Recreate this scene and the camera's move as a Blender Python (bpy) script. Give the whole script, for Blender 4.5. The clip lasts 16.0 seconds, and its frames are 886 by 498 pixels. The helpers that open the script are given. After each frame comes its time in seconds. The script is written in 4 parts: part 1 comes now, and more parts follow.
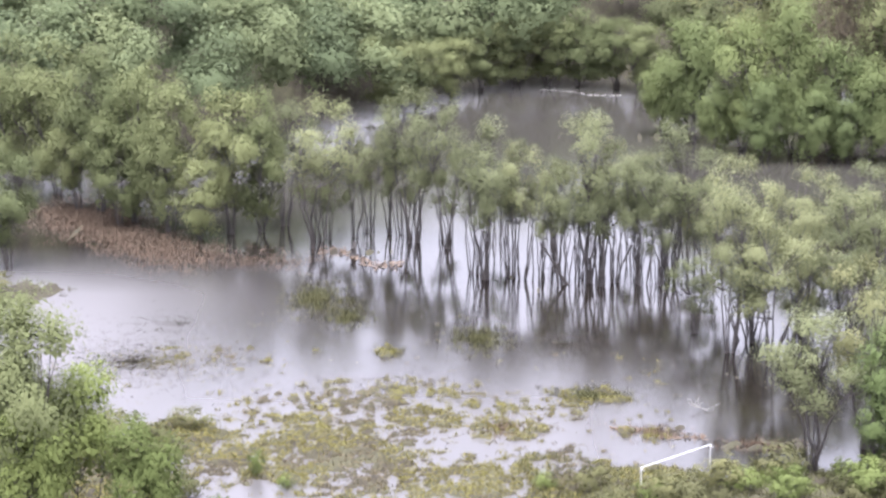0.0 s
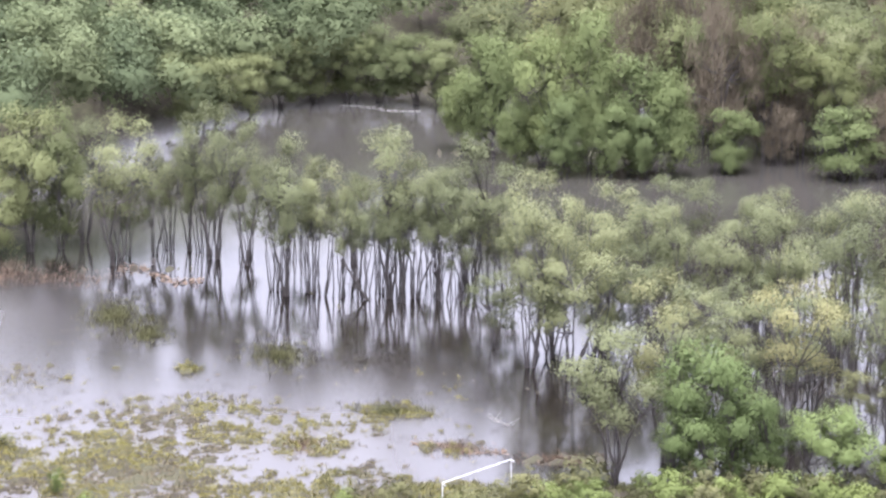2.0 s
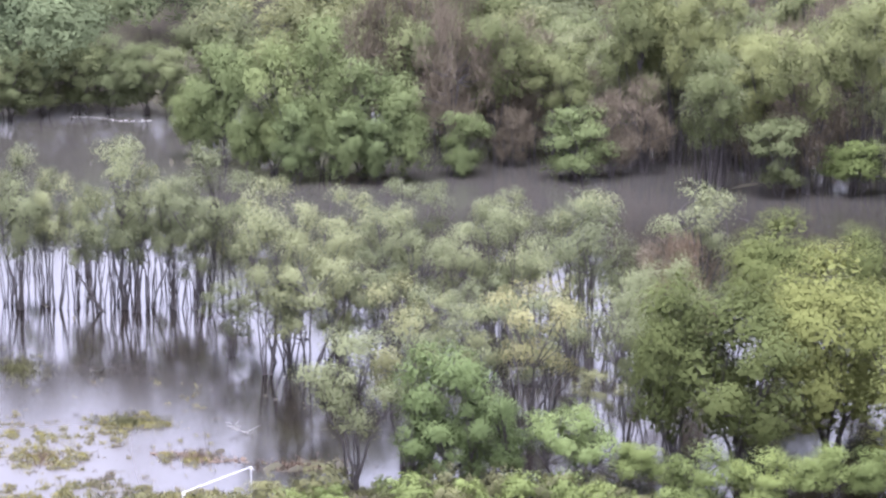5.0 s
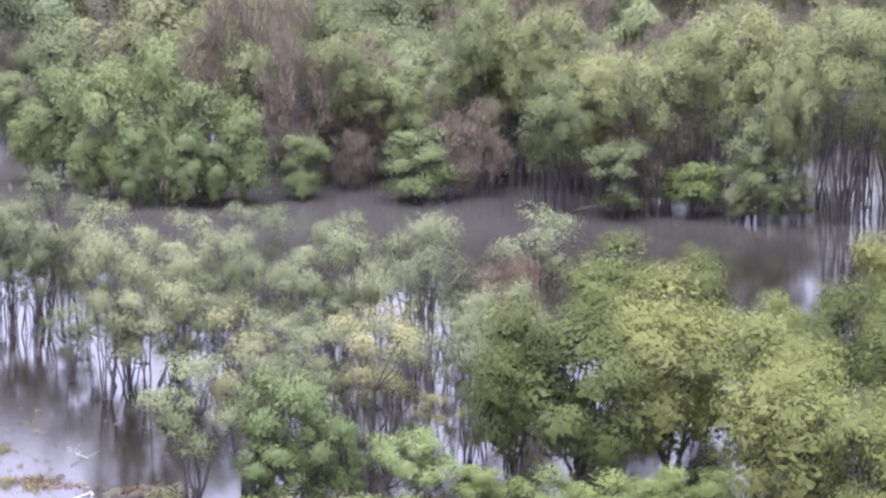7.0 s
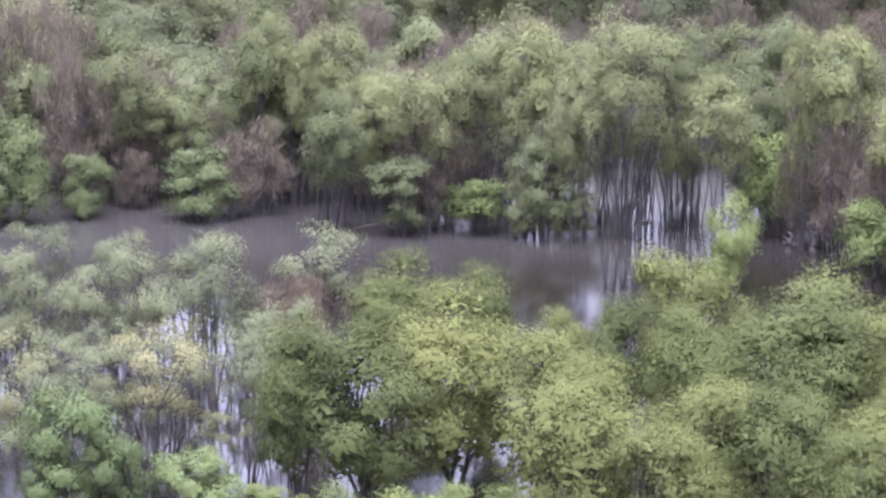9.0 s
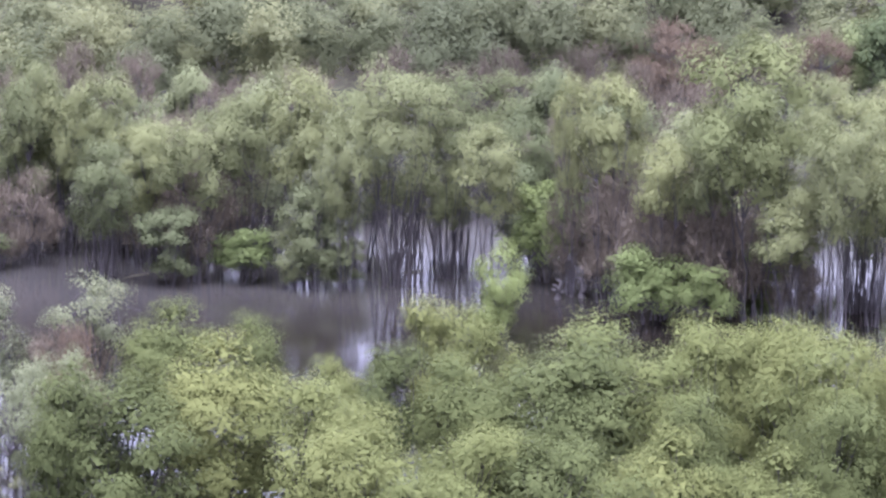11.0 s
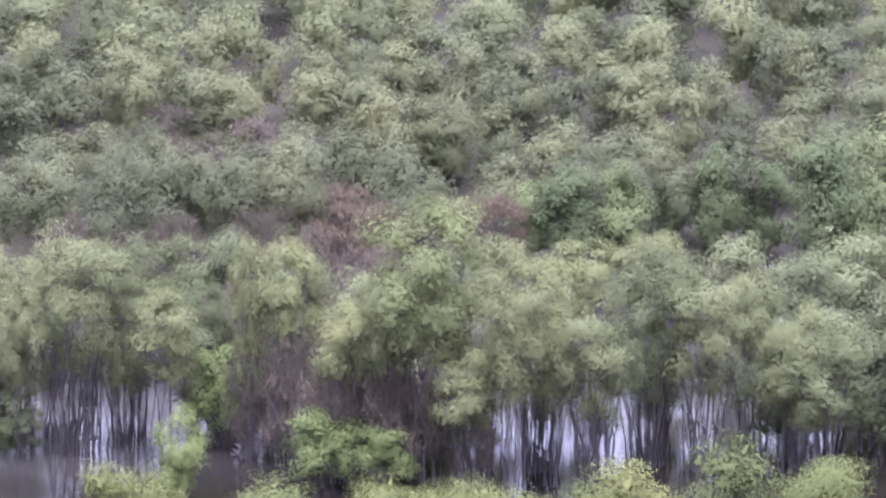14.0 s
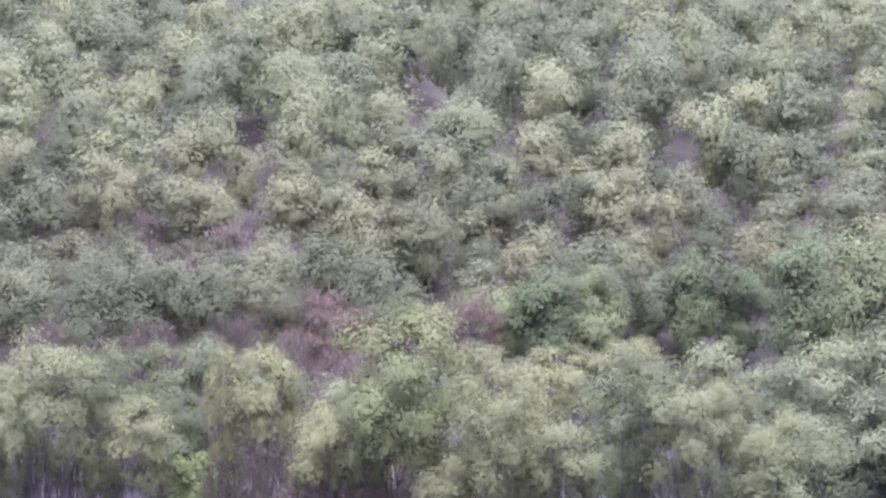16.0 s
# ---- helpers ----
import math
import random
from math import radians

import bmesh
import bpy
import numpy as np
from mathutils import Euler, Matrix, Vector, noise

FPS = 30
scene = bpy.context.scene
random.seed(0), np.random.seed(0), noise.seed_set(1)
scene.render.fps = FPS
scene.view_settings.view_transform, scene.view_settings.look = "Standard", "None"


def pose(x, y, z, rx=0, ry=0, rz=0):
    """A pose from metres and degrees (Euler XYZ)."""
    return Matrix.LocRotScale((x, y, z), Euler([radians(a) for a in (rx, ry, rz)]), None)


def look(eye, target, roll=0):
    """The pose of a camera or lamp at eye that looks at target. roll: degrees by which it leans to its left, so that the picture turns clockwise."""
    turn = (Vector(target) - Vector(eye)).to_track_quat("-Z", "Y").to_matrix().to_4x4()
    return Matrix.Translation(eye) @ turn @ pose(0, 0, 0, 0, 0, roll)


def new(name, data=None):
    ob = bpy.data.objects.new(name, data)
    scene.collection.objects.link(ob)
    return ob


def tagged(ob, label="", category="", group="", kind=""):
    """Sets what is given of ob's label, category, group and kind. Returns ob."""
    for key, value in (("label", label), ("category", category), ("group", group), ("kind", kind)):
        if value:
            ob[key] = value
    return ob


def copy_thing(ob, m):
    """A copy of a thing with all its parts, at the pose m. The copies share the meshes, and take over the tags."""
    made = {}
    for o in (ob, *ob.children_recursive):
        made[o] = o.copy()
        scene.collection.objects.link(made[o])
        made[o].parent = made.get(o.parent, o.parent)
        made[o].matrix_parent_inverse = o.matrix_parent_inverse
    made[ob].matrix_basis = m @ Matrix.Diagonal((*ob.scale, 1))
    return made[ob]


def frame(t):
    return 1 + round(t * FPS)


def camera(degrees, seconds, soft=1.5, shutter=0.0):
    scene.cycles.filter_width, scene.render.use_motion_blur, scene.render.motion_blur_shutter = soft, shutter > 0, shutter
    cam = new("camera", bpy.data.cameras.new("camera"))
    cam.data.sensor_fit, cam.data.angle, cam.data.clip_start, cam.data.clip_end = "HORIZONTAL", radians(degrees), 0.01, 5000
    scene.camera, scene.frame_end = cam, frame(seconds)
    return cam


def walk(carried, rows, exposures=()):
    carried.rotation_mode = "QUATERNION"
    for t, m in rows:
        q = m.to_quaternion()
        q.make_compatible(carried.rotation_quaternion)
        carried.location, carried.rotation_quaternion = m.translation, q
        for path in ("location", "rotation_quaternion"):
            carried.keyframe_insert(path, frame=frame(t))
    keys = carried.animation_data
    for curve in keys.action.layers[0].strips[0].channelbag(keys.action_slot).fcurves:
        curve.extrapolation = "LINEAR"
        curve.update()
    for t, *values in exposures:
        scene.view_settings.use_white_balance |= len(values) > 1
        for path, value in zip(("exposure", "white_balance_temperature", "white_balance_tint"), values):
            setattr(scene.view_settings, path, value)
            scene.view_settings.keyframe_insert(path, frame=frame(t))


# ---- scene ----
cam = camera(12.0, 16.0, soft=2.6)
# seconds, turn, tilt, lean: the camera pans from one high place, 75 m above the flood
EYE = 75.0
ROWS = [
    (0.0, 0.000, -12.500, -0.000),
    (0.5, -0.524, -12.455, -0.034),
    (1.0, -0.946, -12.423, -0.069),
    (1.5, -1.807, -12.381, -0.197),
    (2.0, -2.710, -12.276, -0.315),
    (2.5, -3.561, -12.193, -0.398),
    (3.0, -4.088, -12.212, -0.458),
    (3.5, -4.488, -12.283, -0.141),
    (4.0, -5.296, -12.351, 0.340),
    (4.5, -5.946, -12.333, 0.362),
    (5.0, -6.533, -12.195, 0.294),
    (7.5, -9.300, -11.847, 0.050),
    (8.0, -9.981, -11.807, -0.002),
    (8.5, -10.850, -11.757, -0.059),
    (11.0, -14.828, -10.969, -0.349),
    (11.5, -15.812, -10.843, -0.478),
    (12.0, -17.036, -10.578, -0.631),
    (12.5, -18.362, -10.277, -0.713),
    (13.0, -18.996, -9.857, -0.535),
    (13.5, -19.220, -9.364, -0.501),
    (14.0, -19.259, -8.711, -0.416),
    (14.5, -19.729, -8.004, -0.431),
    (15.0, -19.908, -7.710, -0.408),
    (15.5, -19.830, -7.547, -0.347),
    (16.0, -19.602, -7.265, -0.312),
]
walk(cam, [(t, pose(0, 0, EYE, 90 + tilt, lean, turn)) for t, turn, tilt, lean in ROWS],
     exposures=[(0.0, 2.04, 5620, 20), (5.0, 2.07, 5330, 26), (8.0, 2.08, 5180, 32), (11.0, 2.09, 5030, 35), (14.2, 2.13, 4990, 41), (16.0, 2.17, 4910, 50)])

# ---- sky and sun: heavy overcast after rain ----
world = bpy.data.worlds.new("overcast_sky")
scene.world = world
world.use_nodes = True
wn, wl = world.node_tree.nodes, world.node_tree.links
sky = wn.new("ShaderNodeTexSky")
sky.sky_type, sky.sun_disc = "NISHITA", False
sky.sun_elevation, sky.sun_rotation = radians(70), radians(190)
sky.air_density, sky.dust_density = 1.0, 4.0
cloud = wn.new("ShaderNodeMix")
cloud.data_type = "RGBA"
cloud.inputs["Factor"].default_value = 0.95
cloud.inputs["B"].default_value = (22.3, 21.3, 21.2, 1)
wl.new(sky.outputs["Color"], cloud.inputs["A"])
wl.new(cloud.outputs["Result"], wn["Background"].inputs["Color"])
wn["Background"].inputs["Strength"].default_value = 0.0365
sun = new("sun", bpy.data.lights.new("sun", "SUN"))
sun.data.energy, sun.data.angle, sun.data.color = 3.6, radians(50), (1.0, 0.965, 0.85)
sun.matrix_world = look((0, 0, 200), (12, 44, 0))


# ---- materials ----
def material(name, rough=0.8, metal=0.0, spec=0.3):
    m = bpy.data.materials.new(name)
    m.use_nodes = True
    b = m.node_tree.nodes["Principled BSDF"]
    b.inputs["Roughness"].default_value, b.inputs["Metallic"].default_value = rough, metal
    b.inputs["Specular IOR Level"].default_value = spec
    return m, m.node_tree.nodes, m.node_tree.links, b


def noise_node(n, l, scale, detail=3.0, where="Position"):
    g = n.new("ShaderNodeNewGeometry")
    t = n.new("ShaderNodeTexNoise")
    t.inputs["Scale"].default_value, t.inputs["Detail"].default_value = scale, detail
    l.new(g.outputs["Position"], t.inputs["Vector"])
    return t


def ramp_node(n, stops):
    r = n.new("ShaderNodeValToRGB")
    while len(r.color_ramp.elements) < len(stops):
        r.color_ramp.elements.new(0.5)
    for e, (p, c) in zip(r.color_ramp.elements, stops):
        e.position, e.color = p, (*c, 1)
    return r


def maths(n, l, op, a, b):
    m = n.new("ShaderNodeMath")
    m.operation = op
    for k, v in enumerate((a, b)):
        if isinstance(v, (int, float)):
            m.inputs[k].default_value = v
        else:
            l.new(v, m.inputs[k])
    return m.outputs[0]


def leaf_material(name, dark, mid, light, through_light=0.37, patch=0.12, joined=False):
    """Foliage: colour by tree, by patch of the crown and by leaf spray."""
    m, n, l, b = material(name, 0.7, 0, 0.03)
    info, geo = n.new("ShaderNodeObjectInfo"), n.new("ShaderNodeNewGeometry")
    big, small = noise_node(n, l, patch, 2), noise_node(n, l, 0.9, 3)
    tree = info.outputs["Random"]
    if joined:
        tint = n.new("ShaderNodeAttribute")
        tint.attribute_name = "tint"
        tree = tint.outputs["Fac"]
    v = maths(n, l, "MULTIPLY", tree, 0.55 if joined else 0.5)
    v = maths(n, l, "ADD", v, maths(n, l, "MULTIPLY", geo.outputs["Random Per Island"], 0.06))
    v = maths(n, l, "ADD", v, maths(n, l, "MULTIPLY", big.outputs[0], 0.3))
    v = maths(n, l, "ADD", v, maths(n, l, "MULTIPLY", small.outputs[0], 0.24))
    r = ramp_node(n, [(0.25, dark), (0.6, mid), (1.0, light)])
    l.new(maths(n, l, "ADD", v, 0.05), r.inputs[0])
    l.new(r.outputs[0], b.inputs["Base Color"])
    tr, mix = n.new("ShaderNodeBsdfTranslucent"), n.new("ShaderNodeMixShader")
    l.new(r.outputs[0], tr.inputs["Color"])
    mix.inputs[0].default_value = through_light
    l.new(b.outputs[0], mix.inputs[1]), l.new(tr.outputs[0], mix.inputs[2])
    l.new(mix.outputs[0], n["Material Output"].inputs["Surface"])
    return m


LEAF_SLIM = leaf_material("leaf_grey_green", (0.101, 0.111, 0.060), (0.160, 0.171, 0.089), (0.226, 0.233, 0.117))
LEAF_OLIVE = leaf_material("leaf_olive", (0.070, 0.083, 0.032), (0.120, 0.134, 0.045), (0.184, 0.191, 0.063))
LEAF_BRIGHT = leaf_material("leaf_fresh_green", (0.084, 0.107, 0.048), (0.139, 0.163, 0.068), (0.199, 0.226, 0.089))
LEAF_TALL = leaf_material("leaf_dull_green", (0.091, 0.104, 0.047), (0.150, 0.161, 0.070), (0.205, 0.213, 0.085))
LEAF_YELLOW = leaf_material("leaf_yellowing", (0.106, 0.114, 0.055), (0.171, 0.172, 0.084), (0.238, 0.223, 0.105))
LEAF_LIME = leaf_material("leaf_lime", (0.092, 0.113, 0.039), (0.142, 0.170, 0.059), (0.199, 0.231, 0.076))
LEAF_CREST = leaf_material("leaf_pale_green", (0.112, 0.127, 0.052), (0.186, 0.199, 0.077), (0.268, 0.276, 0.101))
LEAF_SHORE = leaf_material("leaf_shore_green", (0.086, 0.100, 0.048), (0.139, 0.153, 0.071), (0.197, 0.209, 0.096))
# haze put into the leaf colour: paler and flatter than leaf_shaded_wood
LEAF_FAR = leaf_material("leaf_hazy_far_wood", (0.113, 0.127, 0.067), (0.168, 0.184, 0.090), (0.235, 0.245, 0.110), through_light=0.5, patch=0.05, joined=True)
LEAF_DULL = leaf_material("leaf_shaded_wood", (0.089, 0.099, 0.053), (0.145, 0.155, 0.078), (0.222, 0.226, 0.104), through_light=0.5, patch=0.05, joined=True)
LEAF_SLOPE = leaf_material("leaf_near_wood", (0.083, 0.103, 0.057), (0.132, 0.156, 0.081), (0.193, 0.215, 0.108), patch=0.06, joined=True)
LEAF_SHRUB = leaf_material("leaf_shrub", (0.084, 0.084, 0.045), (0.130, 0.129, 0.062), (0.183, 0.178, 0.080))
LEAF_FRESH = leaf_material("leaf_deep_green", (0.08, 0.104, 0.042), (0.128, 0.162, 0.063), (0.188, 0.228, 0.086))
TWIG = leaf_material("dry_twig", (0.080, 0.067, 0.047), (0.117, 0.097, 0.068), (0.160, 0.132, 0.094), 0.2)
TWIG_RED = leaf_material("rusty_twig", (0.096, 0.073, 0.047), (0.140, 0.106, 0.070), (0.189, 0.146, 0.097), 0.2)
GRASS = leaf_material("marsh_grass", (0.125, 0.112, 0.042), (0.21, 0.19, 0.066), (0.3, 0.275, 0.098), 0.3, 0.4)
GRASS_GREEN = leaf_material("wet_grass", (0.055, 0.056, 0.028), (0.088, 0.087, 0.042), (0.128, 0.122, 0.06), 0.3, 0.25)
DRY = leaf_material("brown_grass", (0.08, 0.064, 0.042), (0.13, 0.107, 0.066), (0.19, 0.165, 0.1), 0.2, 0.4)
SPECK = leaf_material("drowned_weed", (0.05, 0.045, 0.035), (0.09, 0.082, 0.06), (0.14, 0.125, 0.09), 0.1, 0.3)
REED = leaf_material("dead_reed", (0.083, 0.062, 0.046), (0.128, 0.093, 0.068), (0.178, 0.135, 0.102), 0.2, 0.3)


def bark_material(name="wet_bark", tone=(0.03, 0.026, 0.024)):
    m, n, l, b = material(name, 0.75, 0, 0.3)
    t = noise_node(n, l, 6.0, 5)
    r = ramp_node(n, [(0.3, tone), (0.6, tuple(2 * c for c in tone)), (0.85, tuple(4 * c for c in tone))])
    l.new(t.outputs[0], r.inputs[0]), l.new(r.outputs[0], b.inputs["Base Color"])
    bump = n.new("ShaderNodeBump")
    bump.inputs["Strength"].default_value, bump.inputs["Distance"].default_value = 0.6, 0.03
    l.new(t.outputs[0], bump.inputs["Height"]), l.new(bump.outputs[0], b.inputs["Normal"])
    return m


def ground_material():
    m, n, l, b = material("flooded_meadow_soil", 0.85, 0, 0.2)
    big, small = noise_node(n, l, 0.16, 4), noise_node(n, l, 1.7, 5)
    v = maths(n, l, "ADD", maths(n, l, "MULTIPLY", big.outputs[0], 0.6), maths(n, l, "MULTIPLY", small.outputs[0], 0.4))
    r = ramp_node(n, [(0.3, (0.022, 0.018, 0.014)), (0.45, (0.038, 0.032, 0.022)), (0.56, (0.05, 0.047, 0.027)), (0.72, (0.08, 0.072, 0.042))])
    l.new(v, r.inputs[0]), l.new(r.outputs[0], b.inputs["Base Color"])
    bump = n.new("ShaderNodeBump")
    bump.inputs["Strength"].default_value, bump.inputs["Distance"].default_value = 0.7, 0.15
    l.new(small.outputs[0], bump.inputs["Height"]), l.new(bump.outputs[0], b.inputs["Normal"])
    return m


def water_material():
    """Turbid flood water: silty brown body under a rippled mirror surface."""
    m, n, l, b = material("flood_water", 0.06, 0, 0.5)
    b.inputs["IOR"].default_value = 1.35
    silt = noise_node(n, l, 0.05, 4)
    r = ramp_node(n, [(0.35, (0.007, 0.0055, 0.0045)), (0.65, (0.013, 0.0105, 0.0085))])
    l.new(silt.outputs[0], r.inputs[0])
    gust = noise_node(n, l, 0.035, 2)
    rough = n.new("ShaderNodeMapRange")
    rough.inputs["From Min"].default_value, rough.inputs["From Max"].default_value = 0.35, 0.7
    rough.inputs["To Min"].default_value, rough.inputs["To Max"].default_value = 0.085, 0.125
    l.new(gust.outputs[0], rough.inputs["Value"])
    place, axes = n.new("ShaderNodeNewGeometry"), n.new("ShaderNodeSeparateXYZ")
    l.new(place.outputs["Position"], axes.inputs[0])
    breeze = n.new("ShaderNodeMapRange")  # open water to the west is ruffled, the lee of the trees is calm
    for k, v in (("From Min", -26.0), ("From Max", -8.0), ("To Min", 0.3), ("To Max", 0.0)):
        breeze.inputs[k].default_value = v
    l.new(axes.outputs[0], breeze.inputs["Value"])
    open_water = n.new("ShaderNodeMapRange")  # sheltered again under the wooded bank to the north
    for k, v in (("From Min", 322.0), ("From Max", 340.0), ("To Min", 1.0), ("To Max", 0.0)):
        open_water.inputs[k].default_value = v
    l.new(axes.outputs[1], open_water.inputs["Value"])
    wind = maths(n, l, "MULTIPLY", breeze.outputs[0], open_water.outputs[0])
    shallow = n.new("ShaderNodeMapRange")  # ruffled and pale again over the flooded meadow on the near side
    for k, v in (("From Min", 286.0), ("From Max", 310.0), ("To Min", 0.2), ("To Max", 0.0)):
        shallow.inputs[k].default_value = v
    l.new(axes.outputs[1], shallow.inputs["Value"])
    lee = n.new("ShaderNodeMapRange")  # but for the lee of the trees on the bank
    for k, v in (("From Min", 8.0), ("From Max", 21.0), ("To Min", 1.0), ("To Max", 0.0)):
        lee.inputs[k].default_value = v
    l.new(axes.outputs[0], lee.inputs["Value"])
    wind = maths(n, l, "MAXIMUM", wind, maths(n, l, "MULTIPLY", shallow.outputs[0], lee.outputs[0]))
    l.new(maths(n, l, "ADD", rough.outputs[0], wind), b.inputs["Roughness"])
    muddy = n.new("ShaderNodeMix")  # same mask pales the body: sky brightness painted west, silt near the meadow
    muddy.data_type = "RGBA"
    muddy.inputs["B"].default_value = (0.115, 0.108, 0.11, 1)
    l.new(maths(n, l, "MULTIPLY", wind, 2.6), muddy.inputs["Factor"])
    mist_tone, channel = n.new("ShaderNodeMapRange"), n.new("ShaderNodeMix")  # channel body lightened: the mist over it is painted into the colour
    for k, v in (("From Min", 338.0), ("From Max", 362.0), ("To Min", 0.0), ("To Max", 1.0)):
        mist_tone.inputs[k].default_value = v
    l.new(axes.outputs[1], mist_tone.inputs["Value"])
    channel.data_type = "RGBA"
    channel.inputs["B"].default_value = (0.036, 0.033, 0.029, 1)
    l.new(mist_tone.outputs[0], channel.inputs["Factor"]), l.new(r.outputs[0], channel.inputs["A"])
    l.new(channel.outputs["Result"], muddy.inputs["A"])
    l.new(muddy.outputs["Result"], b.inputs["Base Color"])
    wave = noise_node(n, l, 3.2, 3)
    bump = n.new("ShaderNodeBump")
    bump.inputs["Strength"].default_value, bump.inputs["Distance"].default_value = 0.1, 0.03
    l.new(wave.outputs[0], bump.inputs["Height"]), l.new(bump.outputs[0], b.inputs["Normal"])
    return m


def paint_material():
    m, n, l, b = material("weathered_white_paint", 0.45, 0, 0.5)
    t = noise_node(n, l, 5.0, 5)
    r = ramp_node(n, [(0.3, (0.45, 0.44, 0.42)), (0.5, (0.6, 0.6, 0.6))])
    l.new(t.outputs[0], r.inputs[0]), l.new(r.outputs[0], b.inputs["Base Color"])
    return m


BARK_GREY = bark_material("grey_purple_bark", (0.032, 0.028, 0.027))
BARK, SOIL, WATER, PAINT = bark_material(), ground_material(), water_material(), paint_material()

# ---- ground and water ----
# raised ground that breaks the flood: centre x, y, half width, half depth, height
BANKS = [(26, 252, 24, 17, 1.0), (13, 262, 9, 9, 0.6), (-27, 256, 10, 22, 1.0), (-18, 279, 3.2, 5, 0.25), (-34, 322, 5, 4, 0.35),
         (-3.5, 286, 14, 10, -0.06), (-8.5, 273, 9, 9, 0.1), (0, 266, 12, 8, -0.02), (6.5, 270, 7, 8, -0.04), (10.3, 290, 3.2, 2.6, 0.0),
         (4.1, 281, 3.6, 5, 0.02), (14.6, 280, 2.8, 2.6, -0.02), (22, 276.5, 4, 2.2, 0.02), (-22.6, 300, 9, 8, -0.3), (-4.1, 302.8, 1.1, 1.5, 0.15)]
FAR_BANKS = [(-66, 440, 58, 62, 0.8), (30, 386, 14, 6, 0.1), (-28, 350, 5, 12, -0.3), (-6.7, 336.4, 3.4, 3, 0.0)]


LATTICE = np.random.default_rng(3).uniform(0, 1, (256, 256))


def fbm(x, y, scale, octaves=3):
    """Smooth random field between 0 and 1."""
    total, weight = np.zeros(x.shape), 0.0
    for k in range(octaves):
        u, v = x * scale * 2 ** k + 17 * k, y * scale * 0.8 * 2 ** k + 31 * k
        i, j = np.floor(u).astype(int), np.floor(v).astype(int)
        fu, fv = u - i, v - j
        fu, fv = fu * fu * (3 - 2 * fu), fv * fv * (3 - 2 * fv)
        a, b = LATTICE[i % 256, j % 256], LATTICE[(i + 1) % 256, j % 256]
        c, d = LATTICE[i % 256, (j + 1) % 256], LATTICE[(i + 1) % 256, (j + 1) % 256]
        total += 0.5 ** k * ((a * (1 - fu) + b * fu) * (1 - fv) + (c * (1 - fu) + d * fu) * fv)
        weight += 0.5 ** k
    return total / weight


def hill_height(x, y):
    """Wooded slope that rises behind the flood: nearer and lower on the one side, farther and higher on the other."""
    turn = np.degrees(np.arctan2(x, np.maximum(y, 1.0)))
    k = np.clip((turn - 3.5) / 7, 0, 1)
    k = k * k * (3 - 2 * k)
    e = np.clip((turn + 4) / 4.5, 0, 1)
    start, top = 380 + 38 * e * e * (3 - 2 * e) + 66 * k, 24 + 24 * k
    rise = 0.3 * np.clip(np.hypot(x, y) - start, 0, None) * (y > 0)
    return top * (1 - np.exp(-rise / top * 1.15)) * (0.85 + 0.3 * fbm(x, y, 0.02))


def land_height(x, y):
    z = np.full(x.shape, -0.45)
    for cx, cy, rx, ry, h in BANKS + FAR_BANKS:
        d = ((x - cx) / rx) ** 2 + ((y - cy) / ry) ** 2
        z = np.maximum(z, -0.45 + (h + 0.45) * np.clip(1.3 - 0.95 * d, 0, 1))
    near = np.clip((238 - np.hypot(x, y)) / 30, 0, 1)
    z = np.maximum(z, -0.45 + 1.2 * near)
    z = np.where(hill_height(x, y) > 0, np.maximum(z, hill_height(x, y) - 0.3), z)
    return z + 0.8 * (fbm(x, y, 1.2, 3) - 0.5) + 0.85 * (fbm(x + 40, y, 2.4, 2) - 0.5) + 0.3 * (fbm(x + 90, y, 0.14) - 0.5)


def mesh_object(name, verts, faces_n, mat, parent=None, normals=None, smooth=False):
    """verts: (k, n, 3) array of k separate faces with n corners, or (verts, index array)."""
    me = bpy.data.meshes.new(name)
    if faces_n is None:
        k, c = verts.shape[:2]
        v, idx = verts.reshape(-1, 3), np.arange(k * c)
    else:
        v, (k, c), idx = verts, faces_n.shape, faces_n.ravel()
    me.vertices.add(len(v)), me.loops.add(len(idx)), me.polygons.add(k)
    me.vertices.foreach_set("co", np.ascontiguousarray(v, dtype=np.float32).ravel())
    me.loops.foreach_set("vertex_index", np.ascontiguousarray(idx, dtype=np.int32))
    me.polygons.foreach_set("loop_start", np.arange(0, k * c, c, dtype=np.int32))
    if smooth:
        me.polygons.foreach_set("use_smooth", np.ones(k, dtype=bool))
    me.update(calc_edges=True)
    if normals is not None:
        a = me.attributes.new("custom_normal", "FLOAT_VECTOR", "POINT")
        a.data.foreach_set("vector", np.ascontiguousarray(normals, dtype=np.float32).ravel())
    me.materials.append(mat)
    ob = new(name, me)
    if parent:
        ob.parent = parent
    return ob


def grid_faces(nx, ny):
    i, j = np.meshgrid(np.arange(nx - 1), np.arange(ny - 1))
    a = (j * nx + i).ravel()
    return np.stack([a, a + 1, a + 1 + nx, a + nx], 1)


def steps(*legs):
    """Grid lines: legs of (from, to, step), then wider and wider to the horizon on both sides."""
    core = np.concatenate([np.arange(*leg) for leg in legs])
    out = 6.0 * (1.35 ** np.arange(1, 24) - 1) / 0.35
    out = out[out < 4600]
    return np.concatenate([core[0] - out[::-1], core, core[-1] + out])


